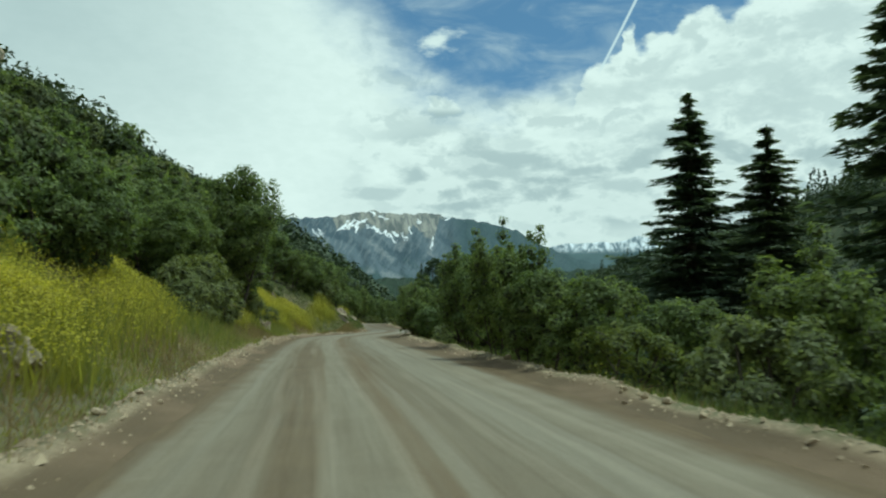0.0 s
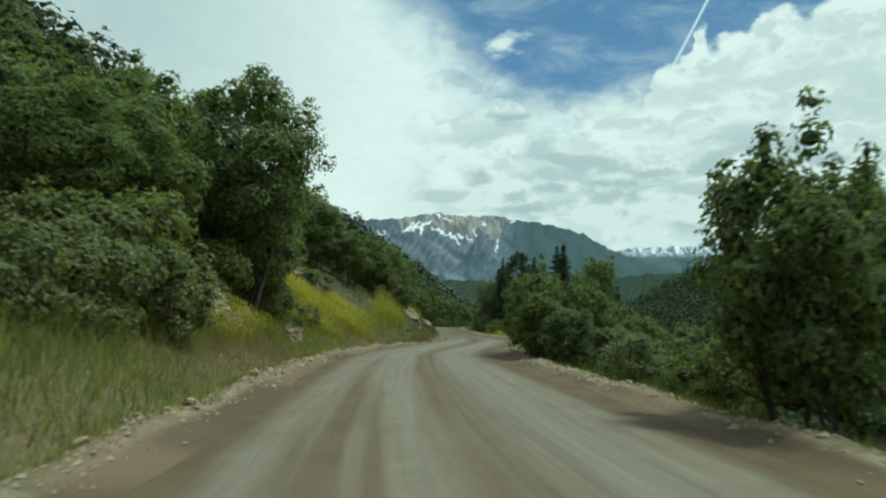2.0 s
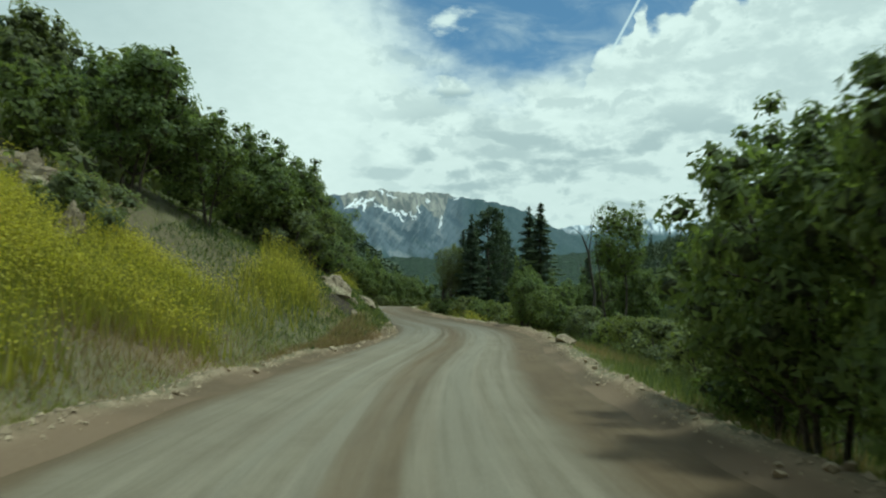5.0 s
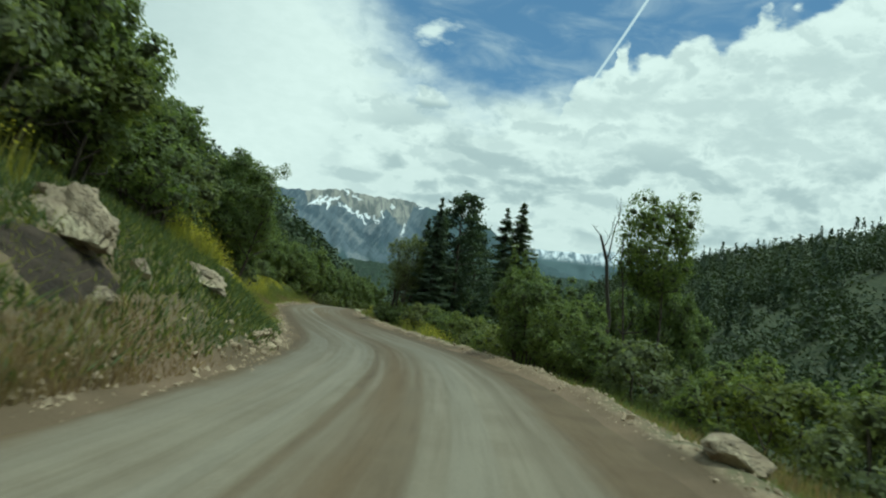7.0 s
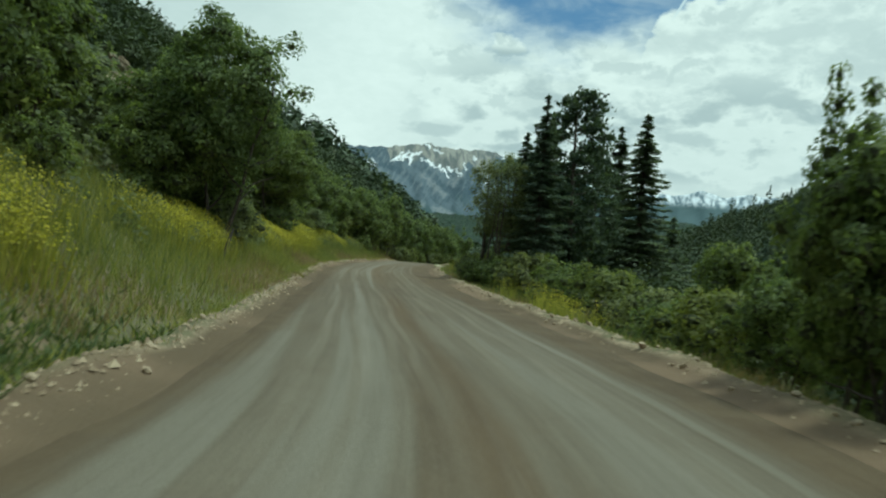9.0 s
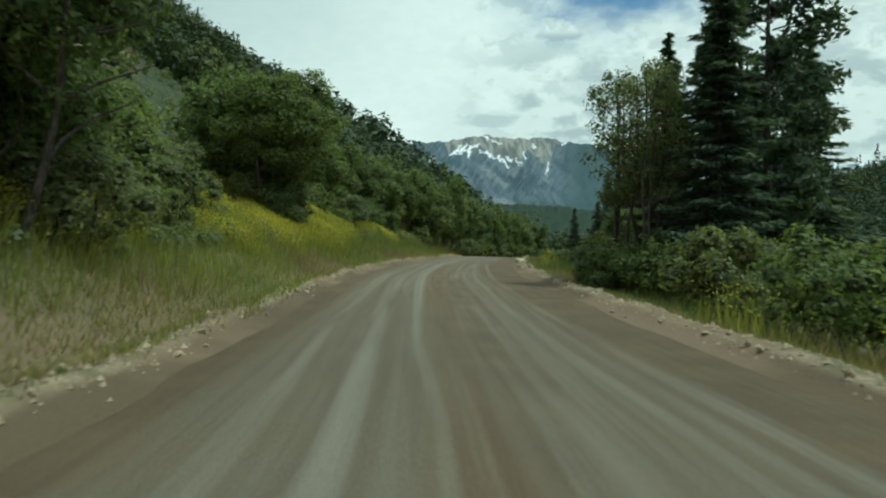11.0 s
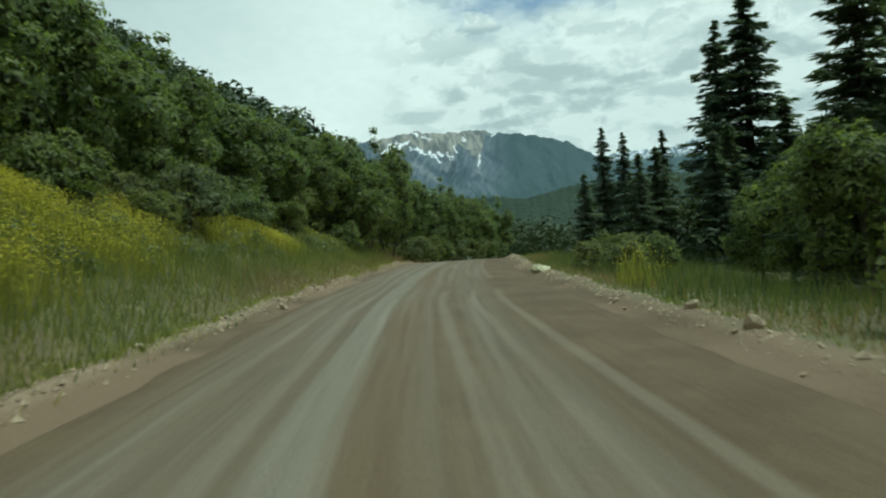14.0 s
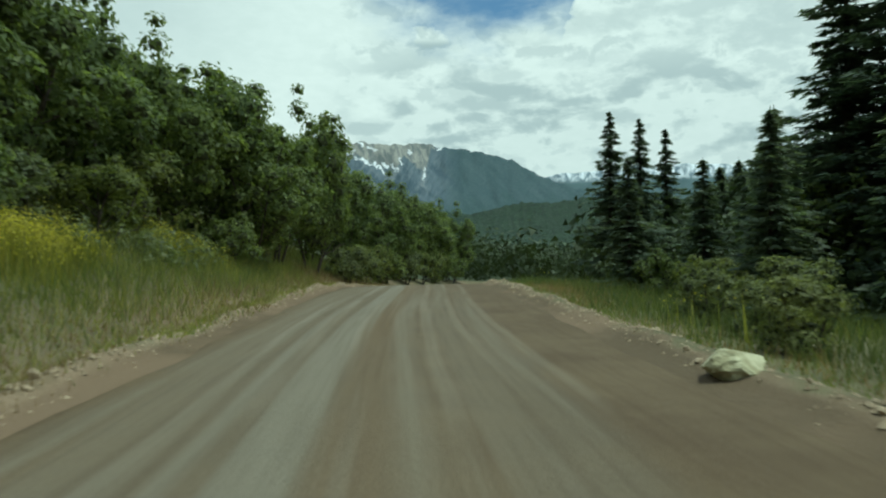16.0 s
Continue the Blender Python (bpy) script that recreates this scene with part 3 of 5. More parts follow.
def land(x, y):
    """Height of the ground."""
    x, y = np.asarray(x, float), np.asarray(y, float)
    d = x - mid(y)
    z = road_z(y)
    bend = mid(y) - lie(y)
    u = np.maximum(-d - HALF + nip(y), 0)
    u = np.minimum(u, np.maximum(u - bend, 0) + 2.5 + 0.12 * u)
    v = np.maximum(d - HALF, 0)
    far = v + bend
    s = 0.44 + 0.19 * np.exp(-((y - 70) / 13) ** 2) + 0.10 * np.exp(-((y - 108) / 13) ** 2) + 0.07 * np.exp(-((y - 155) / 14) ** 2) + 0.14 * np.exp(-((y - 26) / 13) ** 2)
    hill = s * np.maximum(u - 0.9, 0)
    hill = np.where(u > 12, s * 11.1 + 0.66 * (u - 12), hill)
    hill = np.where(u > 12, 150 * (1 - np.exp(-hill / 150 * (1 + 0.5 * hill / 150))), hill)
    hill = hill - 0.35 * np.maximum(u - 190, 0) * ease(u, 190, 400) * 0.5
    hill = np.maximum(hill, -20)
    cut = ease(y, 74, 82) * (1 - ease(y, 89, 102))
    left = hill + 1.45 * cut * (1 - np.exp(-np.maximum(u - 0.42, 0) / 0.75))
    left += 0.19 * (1 - 0.75 * cut) * np.exp(-((u - 0.48) / 0.34) ** 2) * (1 + 0.5 * wobble(x, y, 1.1, 2.0))
    left += 0.16 * wobble(x, y, 2.3) * ease(u, 1.2, 4) + 1.2 * wobble(x, y, 11, 1.0) * ease(u, 10, 30) + 5 * wobble(x, y, 38, 3.0) * ease(u, 45, 110)
    flat = ease(y, 118, 135)
    fall = 0.32 * (1 - flat) + 0.10 * flat
    right = -fall * np.clip(v - 1.0, 0, 9) - 0.03 * np.clip(v - 10, 0, 40)
    right += (0.36 + 0.09 * (1 - ease(y, 170, 330))) * np.clip(far - 46, 0, 190) - 0.12 * np.maximum(far - 290, 0)
    right += 8 * np.exp(-((y - 330) / 60) ** 2) * ease(far, 42, 95) * (1 - ease(far, 150, 280))
    right = np.maximum(right, -30)
    right += 0.17 * np.exp(-((v - 0.48) / 0.36) ** 2) * (1 + 0.5 * wobble(x, y, 1.0, 5.0))
    right += 0.14 * wobble(x, y, 2.6, 4.0) * ease(v, 1.5, 5) + 3.0 * wobble(x, y, 31, 2.0) * ease(far, 40, 110)
    bed = np.where(np.abs(d) < HALF, -0.07 * (1 - ease(np.abs(d), HALF - 0.7, HALF - 0.1)) - 0.01, 0)
    h = z + np.where(d < 0, left, right) * 1.0 + bed
    dist = np.hypot(x, y)
    plain = -24 + 6 * wobble(x, y, 140, 6.0) + 14 * ease(y, 900, 2600)
    return h + (plain - h) * ease(dist, 480, 1100)


def arrays_mesh(name, verts, faces, sizes, mat, uv=None, smooth=False):
    """A mesh from arrays: corner indices and the number of corners of each face."""
    me = bpy.data.meshes.new(name)
    verts, faces, sizes = np.asarray(verts, np.float32), np.asarray(faces, np.int32).ravel(), np.asarray(sizes, np.int32)
    me.vertices.add(len(verts))
    me.vertices.foreach_set("co", verts.ravel())
    me.loops.add(len(faces))
    me.loops.foreach_set("vertex_index", faces)
    me.polygons.add(len(sizes))
    me.polygons.foreach_set("loop_start", np.concatenate(([0], np.cumsum(sizes)[:-1])).astype(np.int32))
    me.polygons.foreach_set("loop_total", sizes)
    if uv is not None:
        layer = me.uv_layers.new(name="UVMap")
        layer.data.foreach_set("uv", np.asarray(uv, np.float32)[faces].ravel())
    me.materials.append(mat)
    me.update(calc_edges=True)
    me.validate()
    me.polygons.foreach_set("use_smooth", np.full(len(me.polygons), smooth))
    return me


def grid_mesh(name, X, Y, Z, mat, U=None, V=None):
    r, c = X.shape
    verts = np.stack([X, Y, Z], -1).reshape(-1, 3)
    i = np.arange(r * c).reshape(r, c)
    quads = np.stack([i[:-1, :-1], i[:-1, 1:], i[1:, 1:], i[1:, :-1]], -1).reshape(-1, 4)
    uv = None if U is None else np.stack([U, V], -1).reshape(-1, 2)
    return arrays_mesh(name, verts, quads, np.full(len(quads), 4), mat, uv, True)


def part(name, bm, mat, parent, label=""):
    me = bm
    if isinstance(bm, bmesh.types.BMesh):
        me = bpy.data.meshes.new(name)
        bm.to_mesh(me)
        bm.free()
        me.materials.append(mat)
    ob = new(name, me)
    ob.parent = parent
    return tagged(ob, label) if label else ob


def build_land():
    ys = np.concatenate([-np.geomspace(2500, 60, 24), np.arange(-56, -4, 4), np.arange(-4, 200, 0.8), np.arange(200, 300, 2.5), np.geomspace(300, 4700, 60)])
    left = -np.concatenate([np.geomspace(4500, 60, 46), np.linspace(57, 16, 26), np.arange(15, 6.6, -0.6), np.arange(6.4, 2.6, -0.2)])
    ds = np.concatenate([left, np.arange(-2.5, 2.6, 0.7), -left[::-1]])
    D, Y = np.meshgrid(ds, ys)
    X = mid(Y) + D
    me = grid_mesh("ground", X, Y, land(X, Y), GROUND, D - nip(Y) * (D < -1), Y)
    tagged(new("ground", me), "grassy mountain valley ground with sandy road verges", "ground", kind="structure")
    ys = np.concatenate([np.arange(-60, -4, 2.0), np.arange(-4, 200, 0.8), np.arange(200, 420, 2.5)])
    ds = np.linspace(-HALF - 0.35, HALF + 0.35, 27)
    D, Y = np.meshgrid(ds, ys)
    X = mid(Y) + D
    Z = road_z(Y) + 0.035 * (1 - (D / HALF) ** 2) + 0.012 * wobble(D * 2.1, Y * 0.15, 0.6, 1.0) + 0.006 * wobble(D, Y, 0.5, 2.0)
    Z -= 0.10 * ease(np.abs(D), HALF - 0.05, HALF + 0.35)
    me = grid_mesh("road", X, Y, Z, ROAD, D, Y)
    tagged(new("road", me), "packed grey brown dirt road with wheel tracks", "dirt road", kind="structure")


build_land()


def build_mountain():
    az = np.linspace(-16, 24, 220)
    line = np.interp(az, [-16, -9, -4.9, -2.7, 0.6, 2.4, 3.6, 4.6, 5.1, 6.2, 8.0, 9.6, 11, 12.7, 14.2, 16.2, 17.4, 18.4, 20.5, 24], [4.9, 5.9, 6.75, 6.85, 6.95, 7.1, 7.35, 7.5, 7.6, 7.4, 7.35, 7.45, 7.1, 6.95, 6.65, 6.1, 5.35, 4.85, 4.0, 3.0])
    line = line + 0.05 * np.sin(az * 5.1) + 0.035 * np.sin(az * 11.7 + 1) + 0.02 * np.sin(az * 27)
    t = np.linspace(0, 1.12, 70)
    A, T = np.meshgrid(az, t)
    L = np.tile(line, (len(t), 1))
    R = 2300 + 1800 * T
    el = np.where(T <= 1, 0.2 + (L - 0.2) * np.power(np.clip(T, 0, 1), 0.92), L - (T - 1) * 9)
    rib = np.array([[noise.fractal(Vector((a * 0.42, b * 1.5, 3.3)), 0.9, 2.1, 5) for a in az] for b in t])
    spur = np.array([[noise.ridged_multi_fractal(Vector((a * 0.26 + 0.5 * b, b * 0.9, 8.1)), 0.9, 2.0, 4, 1.0, 2.0) for a in az] for b in t])
    body = np.sin(np.pi * np.clip(T, 0, 1)) ** 0.7
    el = el + 0.30 * rib * body
    R = R + (rib * 80 + (spur - 1.2) * 150) * body
    a = np.radians(A)
    X, Y = 8 + R * np.sin(a), 60 + R * np.cos(a)
    Z = 0.5 + R * np.tan(np.radians(el))
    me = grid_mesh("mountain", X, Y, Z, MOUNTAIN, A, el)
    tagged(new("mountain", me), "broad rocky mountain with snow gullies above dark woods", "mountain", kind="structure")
    az = np.linspace(14, 60, 160)
    line = np.interp(az, [14, 18.5, 19.5, 21.5, 23.2, 24.6, 25.2, 26.0, 26.8, 28.4, 32, 40, 60], [3.6, 4.8, 5.0, 5.15, 5.1, 5.4, 5.55, 5.35, 5.2, 5.45, 5.2, 4.8, 4.0])
    line = line + 0.05 * np.sin(az * 2.3) + 0.02 * np.sin(az * 5.1)
    t = np.linspace(0, 1.1, 30)
    A, T = np.meshgrid(az, t)
    R = 3700 + 800 * T
    el = np.where(T <= 1, 1 + (np.tile(line, (len(t), 1)) - 1) * T, np.tile(line, (len(t), 1)) - (T - 1) * 8)
    rib = np.array([[noise.fractal(Vector((p * 0.7, q * 2, 9.3)), 0.9, 2.1, 4) for p in az] for q in t])
    R = R + rib * 90
    a = np.radians(A)
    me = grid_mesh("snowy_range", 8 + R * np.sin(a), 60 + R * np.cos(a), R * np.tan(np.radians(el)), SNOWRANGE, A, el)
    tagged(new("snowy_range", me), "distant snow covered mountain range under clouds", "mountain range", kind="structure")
    # wooded foothills in front of the mountain
    az = np.linspace(-30, 50, 420)
    t = np.linspace(0, 1.3, 24)
    A, T = np.meshgrid(az, t)
    R = 950 + 1350 * T
    crest = 2.65 + 0.18 * np.sin(az * 0.33 + 1) + 0.12 * np.sin(az * 0.9) + 1.0 * ease(-az, 0, 14) + 0.5 * ease(az, 12, 24) + 0.05 * np.sin(az * 7.3) * np.sin(az * 3.1) + 0.04 * np.random.default_rng(8).normal(size=len(az))
    el = np.where(T <= 1, -1.4 + (np.tile(crest, (len(t), 1)) + 1.4) * T ** 0.8, np.tile(crest, (len(t), 1)) - (T - 1) * 4)
    n = np.array([[noise.fractal(Vector((p * 0.35, q * 2.5, 1.3)), 0.9, 2.1, 4) for p in az] for q in t])
    a = np.radians(A)
    el = el + n * 0.22
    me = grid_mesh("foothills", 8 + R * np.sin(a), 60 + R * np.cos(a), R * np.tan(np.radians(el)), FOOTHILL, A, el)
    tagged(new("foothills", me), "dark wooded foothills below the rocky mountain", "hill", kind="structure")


def make_foothill(g, b):
    p = g.place()
    n = g.noise(p, 0.035, 6, 0.65)
    m = g.noise(p, 0.006, 4, 0.6)
    crown_gaps = g.voronoi(p, 0.09)
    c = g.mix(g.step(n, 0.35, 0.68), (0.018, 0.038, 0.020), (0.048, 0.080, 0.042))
    # shade between the treetops painted into the colour; the mesh has no trees
    c = g.mix(g.step(crown_gaps, 0.25, 0.75, 0.0, 0.75), c, (0.008, 0.016, 0.010))
    c = g.mix(g.step(m, 0.62, 0.72, 0.0, 0.35), c, (0.085, 0.100, 0.066))
    g.put(b.inputs["Base Color"], c)
    b.inputs["Roughness"].default_value = 0.95
    g.put(b.inputs["Normal"], g.bump(g.math("SUBTRACT", n, crown_gaps), 1.0, 8.0))


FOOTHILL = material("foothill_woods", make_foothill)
build_mountain()

# ---- plants ----


def leaf_quads(centres, size, rng, lift=0.35, long=1.5, out=None, corners=4):
    """Small leaf shapes (four corners) round the given centres, turned at random or facing mostly outwards."""
    n = len(centres)
    a = rng.normal(size=(n, 3))
    a[:, 2] = a[:, 2] * 0.7
    if out is not None:
        face = out + rng.normal(size=(n, 3)) * 0.42
        face /= np.linalg.norm(face, axis=1, keepdims=True)
        a -= face * np.sum(a * face, axis=1, keepdims=True)
    a /= np.linalg.norm(a, axis=1, keepdims=True)
    b = np.cross(a, rng.normal(size=(n, 3)) + np.array([0, 0, lift])) if out is None else np.cross(face, a)
    b /= np.linalg.norm(b, axis=1, keepdims=True) + 1e-9
    s = size * rng.uniform(0.6, 1.35, (n, 1))
    if corners == 3:
        base = centres - a * s * 0.45 * long
        return np.stack([base + b * s * 0.45, centres + a * s * 0.55 * long, base - b * s * 0.45], 1).reshape(-1, 3)
    q = np.stack([centres - a * s * 0.5 * long, centres + b * s * 0.45, centres + a * s * 0.5 * long, centres - b * s * 0.45], 1)
    return q.reshape(-1, 3)


def quads_mesh(name, verts, mat, corners=4):
    n = len(verts) // corners
    return arrays_mesh(name, verts, np.arange(corners * n), np.full(n, corners), mat)


def tubes(name, lines, mat, sides=6):
    """Tapered limbs: each line a list of (point, radius)."""
    vs, fs = [], []
    for line in lines:
        pts = np.array([p for p, _ in line], float)
        rad = [r for _, r in line]
        base = len(vs)
        for i, p in enumerate(pts):
            t = pts[min(i + 1, len(pts) - 1)] - pts[max(i - 1, 0)]
            t /= np.linalg.norm(t) + 1e-9
            a = np.cross(t, (0.31, 0.95, 0.1))
            a /= np.linalg.norm(a) + 1e-9
            b = np.cross(t, a)
            for k in range(sides):
                w = 2 * math.pi * k / sides
                vs.append(p + rad[i] * (math.cos(w) * a + math.sin(w) * b))
        for i in range(len(pts) - 1):
            for k in range(sides):
                k2 = (k + 1) % sides
                fs.append((base + i * sides + k, base + i * sides + k2, base + (i + 1) * sides + k2, base + (i + 1) * sides + k))
    return arrays_mesh(name, vs, np.array(fs), np.full(len(fs), 4), mat, None, True)


def limb(rng, start, way, length, r0, r1, bend=0.25, n=6):
    p, w = np.array(start, float), np.array(way, float) / np.linalg.norm(way)
    out = [(p.copy(), r0)]
    for i in range(n):
        w = w + rng.normal(size=3) * bend / n * 2 + np.array([0, 0, 0.04])
        w /= np.linalg.norm(w)
        p = p + w * length / n
        out.append((p.copy(), r0 + (r1 - r0) * (i + 1) / n))
    return out


def broadleaf(name, label, category, seed, height, radius, leaves, size, mat, base=0.22, stems=3, clump=0.75, lean=0.0, limbs=7, core=0.48, spread=0.25):
    """A tree or tall shrub: stems, limbs and a domed crown of leafy clumps with gaps between them."""
    rng = np.random.default_rng(seed)
    root = new(name)
    lines, tips = [], []
    for s in range(stems):
        w = rng.uniform(0, 2 * math.pi)
        tilt = 0.4 * spread + spread * rng.random() * (stems > 1)
        stem = limb(rng, (0.2 * math.cos(w) * (stems > 1), 0.2 * math.sin(w) * (stems > 1), -0.6), (math.cos(w) * tilt + lean, math.sin(w) * tilt, 1), height * rng.uniform(0.72, 0.9) + 0.6, 0.04 + 0.012 * height / stems ** 0.7, 0.025, 0.3, 8)
        lines.append(stem)
        tips.append(stem[-1][0])
        for k in range(limbs):
            i = rng.integers(2, 8)
            p, r = stem[i]
            w2 = rng.uniform(0, 2 * math.pi)
            br = limb(rng, p, (math.cos(w2), math.sin(w2), rng.uniform(0.2, 0.9)), radius * rng.uniform(0.5, 0.9), r * 0.6, 0.012, 0.35, 5)
            lines.append(br)
            tips += [br[-1][0]]
    # limbs stay inside the crown
    for line in lines:
        for i, (p, r) in enumerate(line):
            out = math.hypot(p[0] - lean * p[2] * 0.5, p[1]) / (0.78 * radius)
            if out > 1:
                p[0], p[1] = p[0] / out, p[1] / out
            p[2] = min(p[2], height * 0.93)
    part("trunk", tubes("trunk", lines, BARK, 4), BARK, root)
    # clump centres: the limbs' ends and the shell of a lobed dome, kept apart from one another
    mid_z, half = height * (1 + base) / 2, height * (1 - base) / 2
    heart, reach = np.array([lean * height * 0.5, 0, mid_z]), np.array([radius * 0.86, radius * 0.86, half * 0.80])
    ends = (np.array(tips) - heart) / reach
    mids = list(heart + ends / np.maximum(1.0, np.linalg.norm(ends, axis=1, keepdims=True)) * reach)
    want = int(12 + 2.6 * radius * height / clump)
    for k in range(want * 6):
        d = rng.normal(size=3)
        d /= np.linalg.norm(d)
        lobe = 1 + 0.18 * math.sin(3 * math.atan2(d[1], d[0]) + seed) + np.clip(0.13 * rng.normal(), -0.2, 0.2)
        q = d * rng.uniform(0.45, 1.0) ** 0.5 * reach * lobe + heart
        if len(mids) < want and min(np.linalg.norm(q - c) for c in mids) > clump * 0.62:
            mids.append(q)
    mids = np.array(mids)
    high = mids[mids[:, 2] > mid_z + 0.1 * half]
    top = high[rng.integers(0, len(high), max(6, int(want * 0.35)))]
    shoots = top + (top - heart) * rng.uniform(0.02, 0.10, (len(top), 1)) + np.array([0, 0, 1.0]) * clump * rng.uniform(0.35, 0.85, (len(top), 1))
    mids = mids[(mids[:, 2] > height * base * 0.6 + 0.1) & (mids[:, 2] < height)]
    cr = np.concatenate([clump * rng.uniform(0.55, 1.2, len(mids)), clump * rng.uniform(0.34, 0.56, len(shoots))])
    mids = np.concatenate([mids, shoots])
    ball = np.array([(0, 0, 1)] + [(0.894 * math.cos(a), 0.894 * math.sin(a), 0.447) for a in np.arange(5) * 1.2566] + [(0.894 * math.cos(a), 0.894 * math.sin(a), -0.447) for a in np.arange(5) * 1.2566 + 0.628] + [(0, 0, -1)])
    tri = np.array([(0, 1 + i, 1 + (i + 1) % 5) for i in range(5)] + [(1 + i, 6 + i, 1 + (i + 1) % 5) for i in range(5)] + [(1 + (i + 1) % 5, 6 + i, 6 + (i + 1) % 5) for i in range(5)] + [(6 + i, 11, 6 + (i + 1) % 5) for i in range(5)])
    # added solid lumps close each clump and read as its shaded inside
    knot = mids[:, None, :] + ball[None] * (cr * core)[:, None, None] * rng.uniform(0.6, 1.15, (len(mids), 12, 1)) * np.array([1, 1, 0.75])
    pick = rng.choice(len(mids), leaves, p=cr ** 2 / np.sum(cr ** 2))
    off = rng.normal(size=(leaves, 3)) + np.array([0, 0, 0.25])
    off /= np.linalg.norm(off, axis=1, keepdims=True)
    far = 0.62 + 0.42 * rng.random((leaves, 1)) + 0.30 * (rng.random((leaves, 1)) < 0.10) * rng.random((leaves, 1))
    where = mids[pick] + off * far * cr[pick][:, None] * np.array([1, 1, 0.78])
    # leaves turn their faces away from the clump and to the sky
    axis = where - heart + np.array([0, 0, mid_z * 0.15])
    way = off * 0.75 + axis / (np.linalg.norm(axis, axis=1, keepdims=True) + 1e-6) * 0.4 + np.array([0, 0, 0.3])
    leafy = leaf_quads(where, size, rng, 0.35, 1.4, way, 3)
    n = len(knot) * 12
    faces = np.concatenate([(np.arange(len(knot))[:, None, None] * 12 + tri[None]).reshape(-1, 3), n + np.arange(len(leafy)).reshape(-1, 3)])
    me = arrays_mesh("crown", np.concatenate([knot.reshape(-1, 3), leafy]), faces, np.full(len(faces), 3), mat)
    me.materials.append(SHADED_TWIGS)
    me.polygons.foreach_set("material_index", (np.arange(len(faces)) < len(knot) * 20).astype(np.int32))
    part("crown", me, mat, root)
    return tagged(root, label, category, kind="")


def spruce(name, label, seed, height, radius, sprays, size, mat, droop=0.35, bare=0.06):
    """A conifer: straight stem, whorls of drooping boughs built from many small sprays."""
    rng = np.random.default_rng(seed)
    root = new(name)
    lines = [[(np.array((0, 0, -0.8)), 0.018 * height), (np.array((0, 0, height * 0.5)), 0.010 * height), (np.array((0, 0, height)), 0.012)]]
    levels = int(height * 2.3)
    cs, ways = [], []
    for i in range(levels):
        f = bare + (1 - bare) * (i + 0.5 * rng.random()) / levels
        z = f * height
        reach = radius * (1 - f) ** 0.9 * rng.uniform(0.6, 1.2) + 0.10
        n = rng.integers(6, 9)
        w0 = rng.uniform(0, 6.28)
        for k in range(n):
            w = w0 + 6.283 * k / n + rng.normal() * 0.22
            r = reach * rng.uniform(0.6, 1.12)
            z = f * height + rng.normal() * 0.17
            way = np.array((math.cos(w), math.sin(w), 0))
            tip = np.array((0, 0, z)) + way * r + np.array((0, 0, -droop * r * 0.55))
            if k % 2 == 0:
                lines.append([(np.array((0, 0, z)), 0.005 * height * (1 - f) + 0.008), (tip * 0.55 + np.array((0, 0, z)) * 0.45, 0.012), (tip, 0.006)])
            per = max(7, int(sprays / 200 * (0.3 + r)))
            t = (np.arange(per) + rng.random(per)) / per
            side = np.array((-way[1], way[0], 0))
            p = np.array((0, 0, z)) + way * ((0.08 + 0.92 * t) * r)[:, None]
            p[:, 2] += -droop * r * np.sin(t * 1.9) * 0.55 + 0.10 * r * np.maximum(t - 0.7, 0)
            fan = rng.normal(size=per) * 0.19 * r * np.sin(np.pi * np.clip(0.2 + 0.75 * t, 0, 1))
            p += side * fan[:, None]
            p[:, 2] -= np.abs(rng.normal(size=per)) * 0.09
            cs.append(p)
            ways.append(way[None] * 0.9 + side[None] * np.sign(fan)[:, None] * rng.uniform(0.1, 1.0, (per, 1)) + np.array((0, 0, -0.35))[None] * rng.uniform(0.2, 1.4, (per, 1)))
    cs, ways = np.concatenate(cs), np.concatenate(ways)
    ways /= np.linalg.norm(ways, axis=1, keepdims=True)
    flat = np.cross(ways, np.array((0, 0, 1.0)) + rng.normal(size=cs.shape) * 0.45)
    flat /= np.linalg.norm(flat, axis=1, keepdims=True)
    k = size * rng.uniform(0.6, 1.3, (len(cs), 1))
    spray = np.stack([cs - ways * k * 0.7 + flat * k * 0.36, cs + ways * k * 1.1, cs - ways * k * 0.7 - flat * k * 0.36], 1).reshape(-1, 3)
    part("trunk", tubes("trunk", lines, BARK, 5), BARK, root)
    part("crown", quads_mesh("crown", spray, mat, 3), mat, root)
    return tagged(root, label, "spruce tree")


